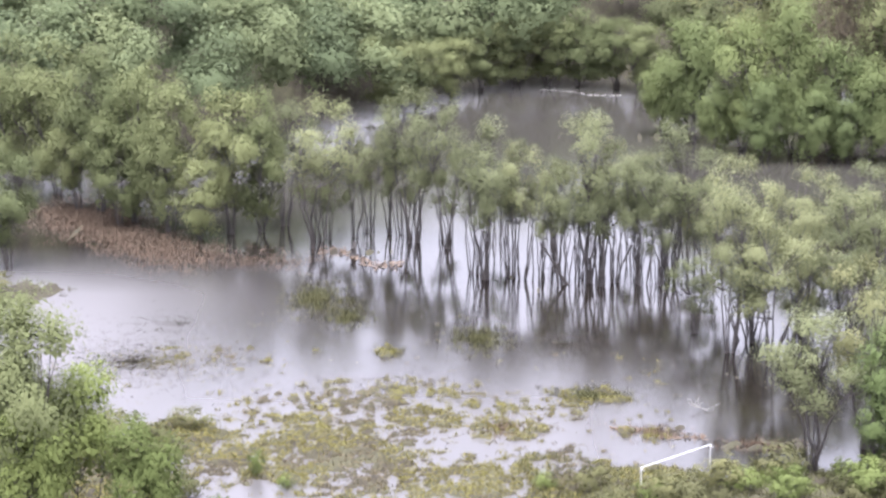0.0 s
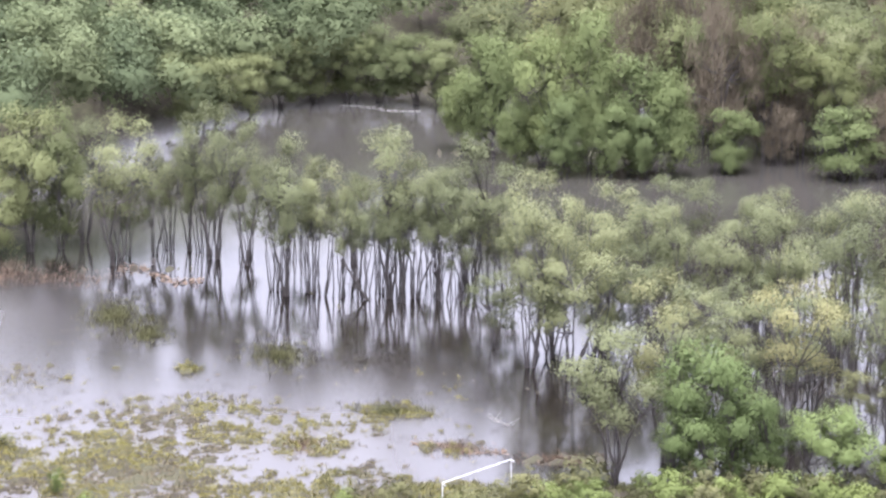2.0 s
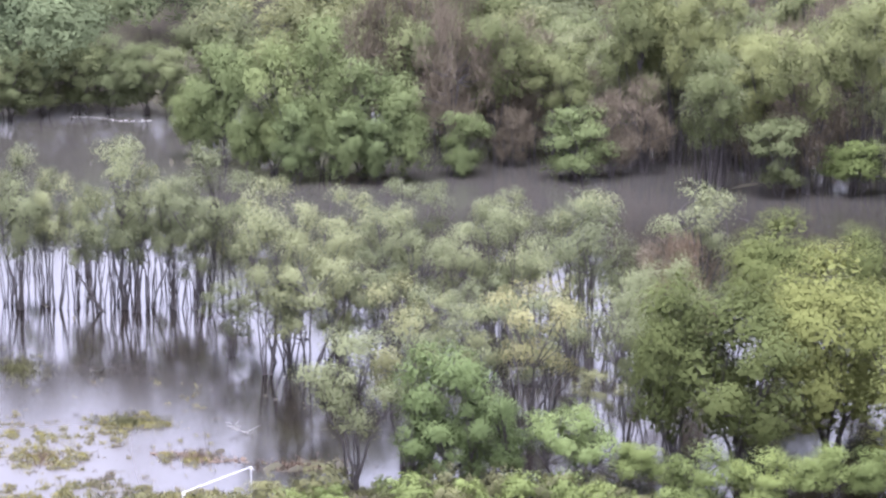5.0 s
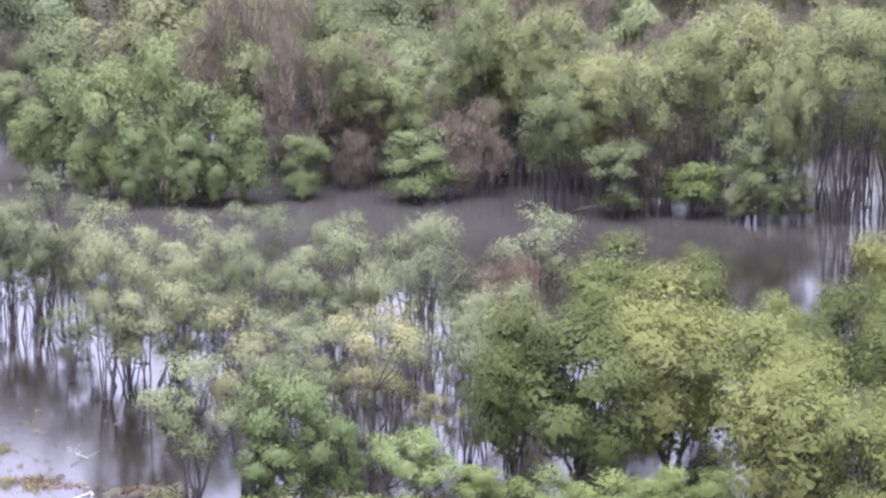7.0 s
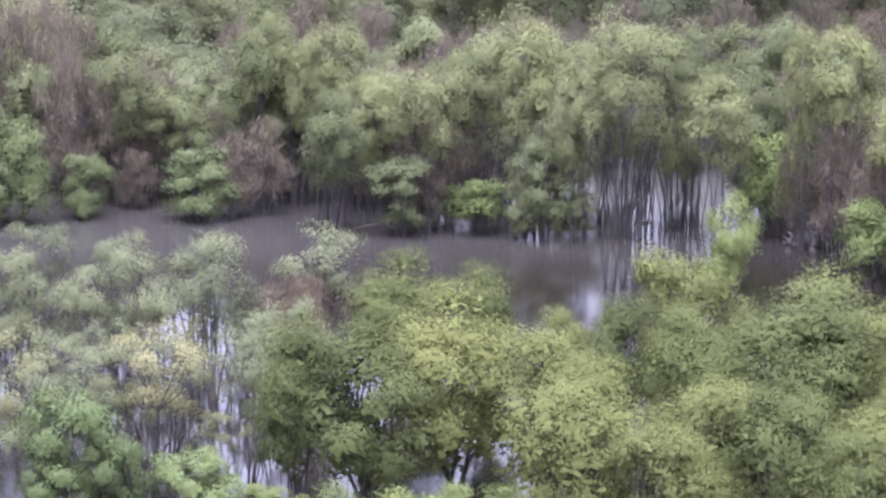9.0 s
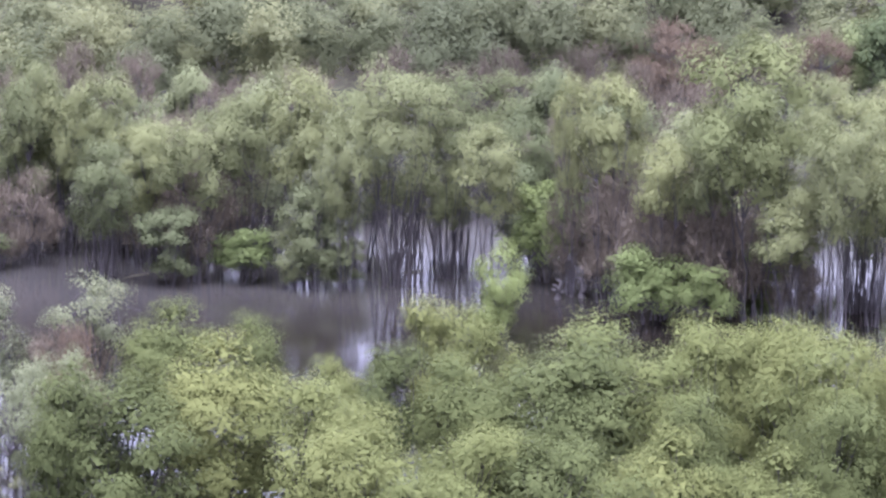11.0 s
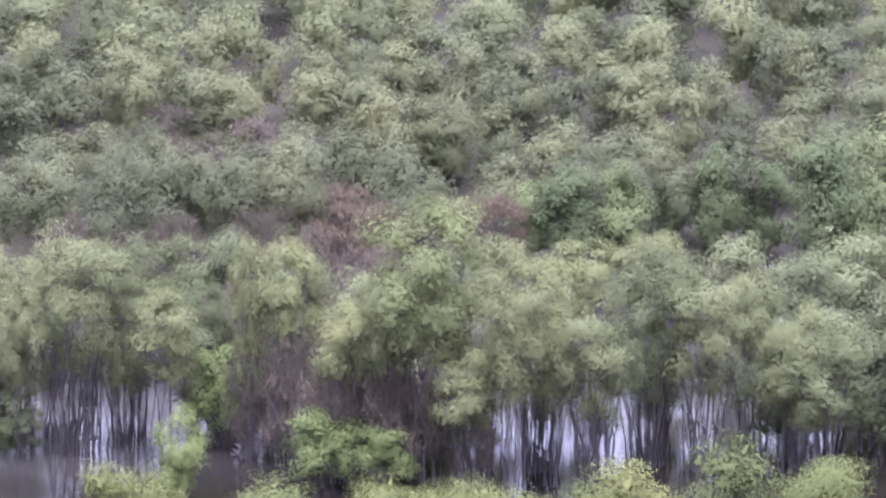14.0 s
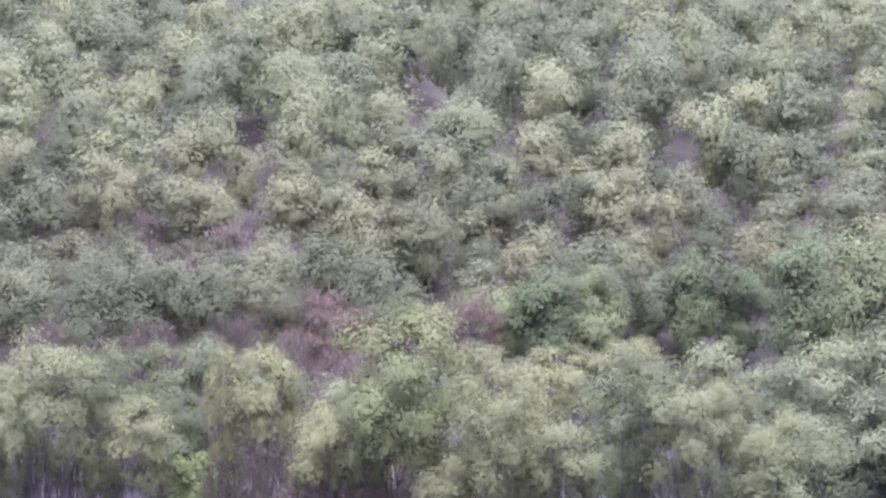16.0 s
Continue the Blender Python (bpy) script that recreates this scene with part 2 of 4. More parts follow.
xs = steps((-150, -42, 5), (-42, -24, 0.6), (-24, 20, 0.26), (20, 34, 0.6), (34, 340, 6))
ys = steps((246, 300, 0.36), (300, 310, 0.7), (310, 740, 4.5))
gx, gy = np.meshgrid(xs, ys)
ground = mesh_object("ground", np.stack([gx.ravel(), gy.ravel(), land_height(gx, gy).ravel()], 1), grid_faces(len(xs), len(ys)), SOIL, smooth=True)
tagged(ground, "muddy flooded meadow with grassy banks breaking the water", "ground", kind="structure")
q = np.array([[[-4600, -4600, 0], [4600, -4600, 0], [4600, 4600, 0], [-4600, 4600, 0]]], dtype=float)
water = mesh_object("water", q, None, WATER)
tagged(water, "silty brown flood water mirroring a white overcast sky", "water", kind="structure")


# ---- trees ----
def tube(points, radii, sides=5):
    """Vertices and quads of a tapered limb along points."""
    p = np.array(points, dtype=float)
    d = np.gradient(p, axis=0)
    d /= np.linalg.norm(d, axis=1)[:, None] + 1e-9
    ref = np.where(np.abs(d[:, 2:3]) > 0.9, [[1.0, 0, 0]], [[0, 0, 1.0]])
    u = np.cross(d, ref)
    u /= np.linalg.norm(u, axis=1)[:, None] + 1e-9
    w = np.cross(d, u)
    a = np.linspace(0, 2 * np.pi, sides, endpoint=False)
    ring = p[:, None] + np.array(radii)[:, None, None] * (np.cos(a)[None, :, None] * u[:, None] + np.sin(a)[None, :, None] * w[:, None])
    n = len(p)
    i, j = np.meshgrid(np.arange(n - 1), np.arange(sides), indexing="ij")
    f = np.stack([i * sides + j, i * sides + (j + 1) % sides, (i + 1) * sides + (j + 1) % sides, (i + 1) * sides + j], -1).reshape(-1, 4)
    return ring.reshape(-1, 3), f


def join(pieces):
    vs, fs, k = [], [], 0
    for v, f in pieces:
        vs.append(v), fs.append(f + k)
        k += len(v)
    return np.concatenate(vs), np.concatenate(fs)


def unit(rng, n):
    v = rng.normal(size=(n, 3))
    return v / np.linalg.norm(v, axis=1)[:, None]


def leaves_on(rng, centres, radii, per, size, droop=0.0, fill=0.5, lobes=None, inner=0, weights=(0.2, 0.42, 0.5)):
    """Leaf sprays in and round clumps: one triangle a spray, with soft normals that follow clump, lobe and crown.
    inner: large sprays a clump that close the heart of the crown."""
    c, r = np.repeat(centres, per, 0), np.repeat(radii, per)
    n = len(c)
    out = unit(rng, n)
    out[:, 2] = np.where(out[:, 2] < -0.5, -out[:, 2], out[:, 2])
    p = c + out * (r * 1.25 * rng.uniform(0.02, 1, n) ** fill)[:, None]
    p[:, 2] -= droop * 0.6 * r * rng.uniform(0, 1, n) ** 2
    s = size * rng.uniform(0.5, 1.4, n)
    dome = p - (np.repeat(lobes, per, 0) if lobes is not None else centres.mean(0))
    if inner:
        k = np.repeat(np.arange(len(centres)), inner)
        q = centres[k] * 0.8 + (lobes if lobes is not None else centres)[k] * 0.2 + rng.normal(0, 0.28, (len(k), 3)) * radii[k][:, None]
        dq = q - (lobes[k] if lobes is not None else centres.mean(0))
        p, out, dome = np.concatenate([p, q]), np.concatenate([out, dq / (np.linalg.norm(dq, axis=1)[:, None] + 1e-6)]), np.concatenate([dome, dq])
        s = np.concatenate([s, 0.5 * radii[k]])
        n = len(p)
    core = centres.mean(0) - [0, 0, 0.02 * np.ptp(centres[:, 2])]
    crown = (p - core) / (np.ptp(centres, axis=0) / 2 + 0.6)
    crown /= np.linalg.norm(crown, axis=1)[:, None] + 1e-6
    dome /= np.linalg.norm(dome, axis=1)[:, None] + 1e-6
    soft = weights[0] * out + weights[1] * dome + weights[2] * crown + 0.05 * unit(rng, n)
    soft /= np.linalg.norm(soft, axis=1)[:, None]
    flat = soft + 0.45 * unit(rng, n)
    a = np.cross(flat, unit(rng, n)) - np.array([0, 0, 0.4 * droop]) + 0.25 * out
    a /= np.linalg.norm(a, axis=1)[:, None]
    b = np.cross(flat, a)
    b /= np.linalg.norm(b, axis=1)[:, None]
    s = s[:, None]
    tris = np.stack([p - a * s * 0.55 - b * s * 0.26, p + a * s * 0.65, p - a * s * 0.3 + b * s * 0.4], 1)
    face = np.cross(tris[:, 1] - tris[:, 0], tris[:, 2] - tris[:, 0])
    turn = np.sum(face * soft, 1) < 0
    tris[turn] = tris[turn][:, [0, 2, 1]]
    nor = np.repeat(soft, 3, 0)
    return tris, nor


def clump_centres(rng, n, w, z0, z1, shape, gap=0.0):
    """Centres of leaf clumps in a crown w wide between z0 and z1. shape: where it is widest (0 bottom to 1 top)."""
    k = n * 5
    z = rng.uniform(0, 1, k)
    prof = np.where(z < shape, np.sqrt(np.clip(1 - ((shape - z) / (shape + 0.12)) ** 2, 0, 1)), np.sqrt(np.clip(1 - ((z - shape) / (1.02 - shape)) ** 2, 0, 1)))
    a, rr = rng.uniform(0, 2 * np.pi, k), np.sqrt(rng.uniform(0.12, 1, k))
    lob = 1 + 0.22 * np.sin(3 * a + rng.uniform(0, 6)) + 0.12 * np.sin(5 * a + 4 * z + rng.uniform(0, 6))
    p = np.stack([np.cos(a) * rr * prof * lob * w / 2, np.sin(a) * rr * prof * lob * w / 2, z0 + z * (z1 - z0)], 1)
    keep = [p[0]]
    near = gap * w / max(n, 1) ** (1 / 3)
    for x in p[1:]:
        if len(keep) >= n:
            break
        if min(np.sum((np.array(keep) - x) ** 2, 1)) > near ** 2:
            keep.append(x)
    return np.array(keep)


def lobed_crown(rng, lobes, w, z0, z1, shape, radius, clumps):
    """A crown of rounded lobes: the lobes' centres, then clump centres on their upper sides with the lobe of each."""
    c = clump_centres(rng, lobes, w - radius, z0 + 0.5 * radius, z1 - 0.55 * radius, shape, 0.7)
    d = unit(rng, len(c) * clumps)
    d[:, 2] = np.where(d[:, 2] < -0.25, -d[:, 2], d[:, 2])
    size = np.repeat(radius * rng.uniform(0.7, 1.25, len(c)), clumps)[:, None]
    o = np.repeat(c, clumps, 0)
    return c, o + d * size * [0.72, 0.72, 0.8], o - [0, 0, 0.35 * radius]


def limbs(rng, centres, stems, h, fork, lean, girth, every=1):
    """Stems from the foot, forking to each clump."""
    pieces, tops = [], []
    for s in range(stems):
        a = 2 * np.pi * s / stems + rng.uniform(-0.6, 0.6)
        foot = np.array([np.cos(a), np.sin(a), 0]) * (0.0 if stems == 1 else rng.uniform(0.1, 0.4 if stems < 7 else 0.35 * lean + 0.4))
        top = np.array([np.cos(a) * lean * rng.uniform(0.3, 1), np.sin(a) * lean * rng.uniform(0.3, 1), h * fork * rng.uniform(1.15, 1.6)])
        t = np.linspace(0, 1, 7)[:, None]
        path = foot + (top - foot) * np.concatenate([t ** 1.35, t ** 1.35, t], 1) + np.cumsum(rng.normal(0, 0.14, (7, 3)), 0) * [1, 1, 0.2]
        path[0] = foot - [0, 0, 0.7]
        g = girth * rng.uniform(0.6, 1.1)
        pieces.append(tube(path, g * np.linspace(1.0, 0.4, 7) + [0.5 * g, 0, 0, 0, 0, 0, 0], 6))
        tops.append(path)
    nodes = np.concatenate([p[3:] for p in tops])
    for c in centres[::every]:
        low = nodes[nodes[:, 2] < c[2] - 0.2]
        src = low if len(low) else nodes
        o = src[np.argmin(np.sum((src - c) ** 2, 1) + rng.uniform(0, 2, len(src)))]
        mid = (o + c) / 2 + rng.normal(0, 0.22, 3) + [0, 0, -0.15]
        pieces.append(tube([o, mid, c], [girth * 0.4, girth * 0.27, girth * 0.13], 4))
    return join(pieces)


# kind: leaf, clumps, leaves a clump, clump size, leaf size, stems, fork height, crown foot, widest, droop, girth, lean
KINDS = {
    "green": (LEAF_FRESH, 54, 100, 0.78, 0.23, 3, 0.25, 0.16, 0.6, 0.3, 0.15, 2.0),
    "slim": (LEAF_SLIM, 48, 96, 0.76, 0.2, 5, 0.38, 0.33, 0.66, 0.3, 0.13, 2.6),
    "bushy": (LEAF_SHORE, 66, 104, 0.92, 0.24, 5, 0.25, 0.12, 0.62, 0.35, 0.11, 1.8),
    "yellow": (LEAF_YELLOW, 39, 84, 0.66, 0.19, 5, 0.34, 0.42, 0.72, 0.2, 0.13, 3.0),
    "bright": (LEAF_BRIGHT, 60, 116, 0.95, 0.24, 3, 0.2, 0.04, 0.52, 0.3, 0.14, 1.2),
    "lime": (LEAF_LIME, 40, 120, 0.8, 0.21, 4, 0.25, 0.02, 0.45, 0.25, 0.07, 1.2),
    "tall": (LEAF_TALL, 68, 130, 0.92, 0.2, 8, 0.36, 0.42, 0.66, 0.8, 0.09, 2.5),
    "olive": (LEAF_OLIVE, 80, 190, 1.05, 0.17, 5, 0.24, 0.1, 0.6, 0.6, 0.17, 1.8),
    "thicket": (LEAF_SLIM, 30, 100, 0.7, 0.19, 9, 0.5, 0.45, 0.72, 0.25, 0.095, 2.8),
    "crest": (LEAF_CREST, 96, 140, 0.95, 0.2, 8, 0.3, 0.42, 0.6, 0.4, 0.1, 2.4),
    "stilt": (LEAF_TALL, 62, 140, 0.92, 0.2, 32, 0.42, 0.47, 0.68, 0.7, 0.075, 3.4),
}
AIRY = {"slim": 2, "yellow": 1, "thicket": 2, "tall": 7, "stilt": 7}  # inner sprays of open crowns
TREE_SIZE = {"lime": (6.5, 5.5), "bright": (9.5, 6.5), "green": (9.0, 7.0), "thicket": (10.0, 6.0), "tall": (16.0, 8.0), "stilt": (16.0, 8.0), "crest": (18.0, 10.0), "dead": (9.5, 6.5), "rust": (9.5, 6.5)}
USUAL_SIZE = (12.0, 7.0)
WORDS = {
    "green": ("leafy green tree with dark leaning stems on the bank", "tree"),
    "slim": ("slender grey-green tree with dark stems standing in flood water", "tree"),
    "bushy": ("grey-green tree leafy almost down to the dark water", "tree"),
    "yellow": ("sparse tree with yellowing leaves on dark bare branches", "tree"),
    "bright": ("dense fresh green tree with foliage down to the water", "tree"),
    "lime": ("light lime green young tree at the water's edge", "tree"),
    "tall": ("tall dull green tree with drooping foliage above flooded trunks", "tree"),
    "olive": ("broad olive green tree with a full rounded crown", "tree"),
    "thicket": ("many-stemmed grey-green tree rising out of bright water", "tree"),
    "crest": ("tall yellow-green tree standing above its neighbours", "tree"),
    "stilt": ("dull green tree on a cluster of dark flooded stems", "tree"),
    "rust": ("leafless rust-red tree with dense fine twigs", "tree"),
    "dead": ("leafless purple-brown tree with fine dry twigs", "tree"),
    "shrub": ("low lush green shrub on the grassy bank", "shrub"),
}
protos = {}


def build_tree(kind, variant):
    rng = np.random.default_rng(100 * variant + sum(map(ord, kind)))
    h, w = TREE_SIZE.get(kind, USUAL_SIZE)
    root = new(kind + "_tree")
    if kind in ("dead", "rust"):
        c = clump_centres(rng, 40, w, h * 0.2, h, 0.6, 0.5)
        v, f = limbs(rng, c, 5, h, 0.4, 1.6, 0.12)
        mesh_object("trunk", v, f, BARK_GREY, root, smooth=True)
        n = 84
        base = np.repeat(c, n, 0) + rng.normal(0, 0.45, (len(c) * n, 3))
        way = unit(rng, len(base)) * rng.uniform(0.35, 1.0, (len(base), 1)) + [0, 0, 0.6]
        side = np.cross(way, unit(rng, len(base)))
        side *= 0.034 / (np.linalg.norm(side, axis=1)[:, None] + 1e-6)
        mesh_object("twig_spray", np.stack([base - side, base + side, base + way], 1), None, TWIG_RED if kind == "rust" else TWIG, root)
        return root
    leaf, clumps, per, rad, size, stems, fork, foot, widest, droop, girth, lean = KINDS[kind]
    foot *= (1.05, 0.75, 0.95, 0.6, 1.15)[variant % 5]
    lobes, c, core = lobed_crown(rng, clumps // 4, w, h * foot, h, widest, 1.8 * rad, 9)
    v, f = limbs(rng, np.concatenate([lobes, c[::3 if kind in ("slim", "yellow", "green", "thicket") else 7]]), stems, h, fork, lean, girth)
    mesh_object("trunk", v, f, BARK_GREY if kind in ("tall", "crest") else BARK, root, smooth=True)
    quads, nor = leaves_on(rng, c, 0.95 * rad * rng.uniform(0.7, 1.25, len(c)), int(per * 0.75), size * 0.74, 0.5 * droop, 0.3, core, AIRY.get(kind, 9))
    mesh_object("crown", quads, None, leaf, root, nor)
    return root


def build_shrub(kind, variant):
    rng = np.random.default_rng(900 + variant)
    root = new("shrub")
    c = clump_centres(rng, 14, 2.4, 0.3, 1.5, 0.35, 0.6)
    v, f = limbs(rng, c, 4, 1.6, 0.3, 0.5, 0.035)
    mesh_object("stems", v, f, BARK, root, smooth=True)
    quads, nor = leaves_on(rng, c, 0.46 * rng.uniform(0.7, 1.2, len(c)), 70, 0.17, 0.2)
    mesh_object("crown", quads, None, LEAF_LIME if kind == "lime_shrub" else LEAF_SHRUB, root, nor)
    return root


place_rng = np.random.default_rng(5)


def plant(kind, variants, x, y, sx, sz, group, z=None):
    """Place one tree or shrub; the first of a variant is the original, the rest are copies."""
    k = int(place_rng.integers(variants))
    ground_z = float(land_height(np.array([x]), np.array([y]))[0]) if z is None else z
    m = pose(x, y, max(ground_z, -0.3), 0, 0, place_rng.uniform(0, 360)) @ Matrix.Diagonal((sx, sx, sz, 1))
    if (kind, k) not in protos:
        ob = protos[kind, k] = (build_shrub if "shrub" in kind else build_tree)(kind, k)
        words = WORDS["shrub" if "shrub" in kind else kind]
        tagged(ob, words[0], words[1], group)
        ob.matrix_basis = m
        return ob
    ob = protos[kind, k]
    made = copy_thing(ob, m)
    made.matrix_basis = m
    made["group"] = group
    return made


def grove(rows, kind, variants, group):
    for x, y, h, w in rows:
        size = TREE_SIZE.get(kind, USUAL_SIZE)
        plant(kind, variants, x, y, w / size[1], h / size[0], group)


# x, y, height, crown width
ROW_A = [
    (-10.6, 338.5, 13.0, 7.0), (-13.3, 347.3, 10.4, 5.2), (-7.3, 342.9, 9.8, 4.2), (-2.3, 340.7, 13.8, 6.1),
    (-4.4, 344.0, 10.3, 4.2), (3.5, 327.1, 12.8, 6.3), (6.3, 327.1, 10.8, 4.0), (11.5, 326.1, 13.5, 6.7),
    (13.5, 326.1, 11.0, 4.9), (18.3, 327.1, 12.5, 6.8), (19.0, 309.0, 6.5, 4.3), (21.2, 302.8, 12.2, 5.4),
    (24.4, 301.9, 11.1, 7.1),
]
grove(ROW_A, "slim", 5, "row of trees in the flood")
ROW_L = [
    (-17.7, 344.0, 12.2, 6.1), (-15.3, 345.1, 11.5, 5.7), (-20.1, 341.8, 7.2, 4.7), (-22.9, 345.1, 13.0, 6.2),
    (-26.0, 348.5, 13.3, 6.2), (-29.2, 353.1, 14.0, 7.3), (-33.7, 360.2, 13.0, 7.4), (-37.5, 363.8, 12.6, 7.0),
    (-31.3, 354.2, 8.9, 5.4), (-27.1, 347.3, 9.2, 5.3),
]
grove(ROW_L, "bushy", 4, "row of trees in the flood")
ROW_B = [
    (0.3, 338.5, 11.8, 4.6), (9.2, 332.2, 9.3, 4.1), (15.8, 332.2, 9.3, 4.6), (23.8, 322.1, 11.5, 6.7),
    (27.8, 317.3, 11.4, 6.1), (32.3, 314.5, 11.0, 5.7), (20.9, 326.1, 9.1, 4.9), (23.1, 307.2, 6.9, 4.3),
    (26.8, 305.4, 9.9, 5.1), (29.3, 305.4, 9.1, 4.7),
]
grove(ROW_B, "slim", 5, "row of trees in the flood")
ROW_C = [
    (36.0, 307.6, 9.6, 5.1), (34.0, 310.6, 9.2, 4.7), (39.1, 308.1, 12.7, 5.1), (40.9, 307.0, 10.7, 5.6),
    (43.3, 304.0, 9.1, 5.5), (44.9, 300.3, 13.2, 6.3), (47.8, 299.9, 10.3, 5.0), (35.9, 334.2, 8.5, 6.5),
    (42.0, 327.2, 8.6, 5.4), (48.3, 326.5, 8.8, 6.8), (56.3, 317.5, 10.4, 7.5), (32.5, 328.3, 7.4, 5.9),
    (51.4, 306.7, 5.3, 4.7), (27.9, 316.9, 7.2, 5.3), (36.6, 301.2, 7.3, 4.6), (40.3, 297.3, 6.8, 5.0),
]
grove(ROW_C, "thicket", 4, "row of trees in the flood")
YELLOW = [
    (28.7, 275.7, 13.1, 8.0), (37.4, 279.8, 11.9, 8.0), (41.8, 277.7, 6.1, 4.8), (33.4, 279.0, 8.6, 5.4),
]
grove(YELLOW, "yellow", 3, "yellowing trees")
OLIVE_A = [
    (24.6, 269.3, 10.7, 8.0), (44.6, 281.5, 10.4, 5.2), (35.0, 284.0, 9.4, 6.2), (40.0, 287.0, 9.6, 6.2),
    (46.5, 288.5, 10.2, 6.2), (31.0, 288.0, 9.6, 5.8), (50.0, 292.0, 10.0, 6.0),
]
grove(OLIVE_A, "slim", 5, "olive trees on the near side")
GREEN_A = [
    (30.4, 268.7, 9.8, 7.8), (29.2, 266.6, 5.6, 5.0), (33.0, 267.2, 7.4, 5.6), (38.9, 269.4, 5.6, 6.4), (35.2, 270.6, 4.6, 4.0),
]
grove(GREEN_A, "green", 3, "fresh green trees")
BRIGHT = [
    (20.4, 388.0, 7.4, 4.8), (23.2, 384.7, 11.4, 6.3), (27.3, 379.8, 11.7, 6.5), (31.9, 378.7, 13.7, 6.8),
    (35.6, 376.6, 10.4, 5.7), (29.0, 375.3, 7.0, 4.9), (33.3, 374.5, 6.9, 4.9), (38.7, 374.5, 9.5, 5.7),
    (24.9, 378.7, 6.9, 4.1), (36.6, 374.0, 6.2, 4.1), (44.6, 376.3, 5.7, 4.7), (54.6, 372.9, 6.4, 7.2),
]
grove(BRIGHT, "bright", 4, "fresh green trees")
LIME = [
    (78.0, 362.0, 5.0, 6.3), (107.3, 337.4, 6.6, 7.6), (111.8, 335.0, 5.3, 6.4), (104.4, 356.7, 8.8, 6.6),
    (118.4, 338.2, 7.5, 4.4), (94.3, 335.5, 7.5, 4.8),
]
grove(LIME, "lime", 2, "lime green trees")
BASE = [
    (43.0, 267.2, 3.3, 4.5), (46.9, 263.7, 3.9, 4.8), (51.0, 263.4, 3.5, 4.9), (54.9, 262.2, 4.0, 4.8),
    (58.3, 262.5, 3.5, 4.5),
]
grove(BASE, "lime", 2, "fresh green trees")
WATERSIDE = [
    (83.7, 358.4, 9.6, 5.4), (86.4, 358.8, 4.6, 4.2), (81.8, 359.6, 6.0, 4.4), (71.5, 362.5, 7.5, 6.0),
]
grove(WATERSIDE, "bushy", 4, "trees across the channel")
UNDER_B = [
    (48.8, 384.9, 9.5, 6.3), (51.8, 392.1, 11.5, 7.1), (71.5, 373.9, 9.5, 6.1), (74.8, 381.0, 11.5, 6.9),
    (73.0, 377.1, 9.5, 6.2), (76.4, 384.2, 11.5, 7.0), (74.4, 365.9, 9.5, 6.6), (77.9, 372.8, 11.5, 7.4),
    (106.1, 365.3, 9.5, 6.1), (110.1, 372.2, 11.5, 6.9), (105.5, 352.2, 9.5, 4.4), (109.5, 358.8, 11.5, 5.0),
    (108.2, 349.0, 9.5, 6.7), (112.2, 355.6, 11.5, 7.6), (110.3, 340.9, 9.5, 6.3), (114.4, 347.3, 11.5, 7.1),
    (113.7, 338.9, 9.5, 6.3), (117.9, 345.3, 11.5, 7.1),
]
grove(UNDER_B, "dead", 3, "leafless trees")
TALL_A = [
    (48.5, 382.6, 16.6, 7.8), (54.4, 382.4, 11.8, 8.0), (61.9, 379.5, 19.3, 6.3), (65.8, 365.7, 13.1, 6.6),
    (71.0, 371.7, 13.2, 7.3), (60.6, 379.0, 16.7, 7.4), (64.5, 378.6, 17.4, 6.3), (68.7, 378.4, 17.2, 6.5),
    (72.6, 374.8, 13.0, 7.1), (74.0, 363.7, 16.1, 8.1), (79.3, 366.5, 16.4, 6.9), (83.2, 362.9, 19.3, 8.5),
    (85.7, 357.0, 16.1, 5.2), (98.7, 354.0, 15.2, 7.6), (105.5, 363.1, 14.0, 5.5),
]
grove(TALL_A, "tall", 5, "trees across the channel")
UNDER = [
    (54.7, 384.7, 9.5, 6.3), (57.7, 391.9, 11.5, 7.0), (62.3, 381.8, 9.5, 7.0), (65.4, 389.0, 11.5, 7.9),
    (66.2, 367.9, 9.5, 7.0), (69.4, 374.9, 11.5, 7.9), (61.0, 381.2, 9.5, 5.8), (64.2, 388.4, 11.5, 6.5),
    (64.9, 380.8, 9.5, 6.2), (68.1, 388.0, 11.5, 7.0), (69.1, 380.7, 9.5, 6.6), (72.5, 387.9, 11.5, 7.4),
    (79.7, 368.7, 9.5, 5.8), (83.3, 375.6, 11.5, 6.5), (83.7, 365.1, 9.5, 7.7), (87.3, 372.0, 11.5, 8.6),
    (149.7, 343.3, 9.5, 6.9), (154.5, 349.8, 11.5, 7.7), (151.0, 333.8, 9.5, 7.7), (155.8, 340.1, 11.5, 8.6),
]
grove(UNDER, "thicket", 4, "trees across the channel")
STILT = [
    (91.0, 358.5, 20.3, 10.8), (96.4, 361.2, 15.9, 7.3), (127.1, 338.2, 19.3, 8.5), (129.6, 331.1, 16.4, 8.5),
    (137.6, 337.9, 20.1, 9.1), (141.4, 334.2, 18.5, 9.2),
]
grove(STILT, "stilt", 4, "trees across the channel")
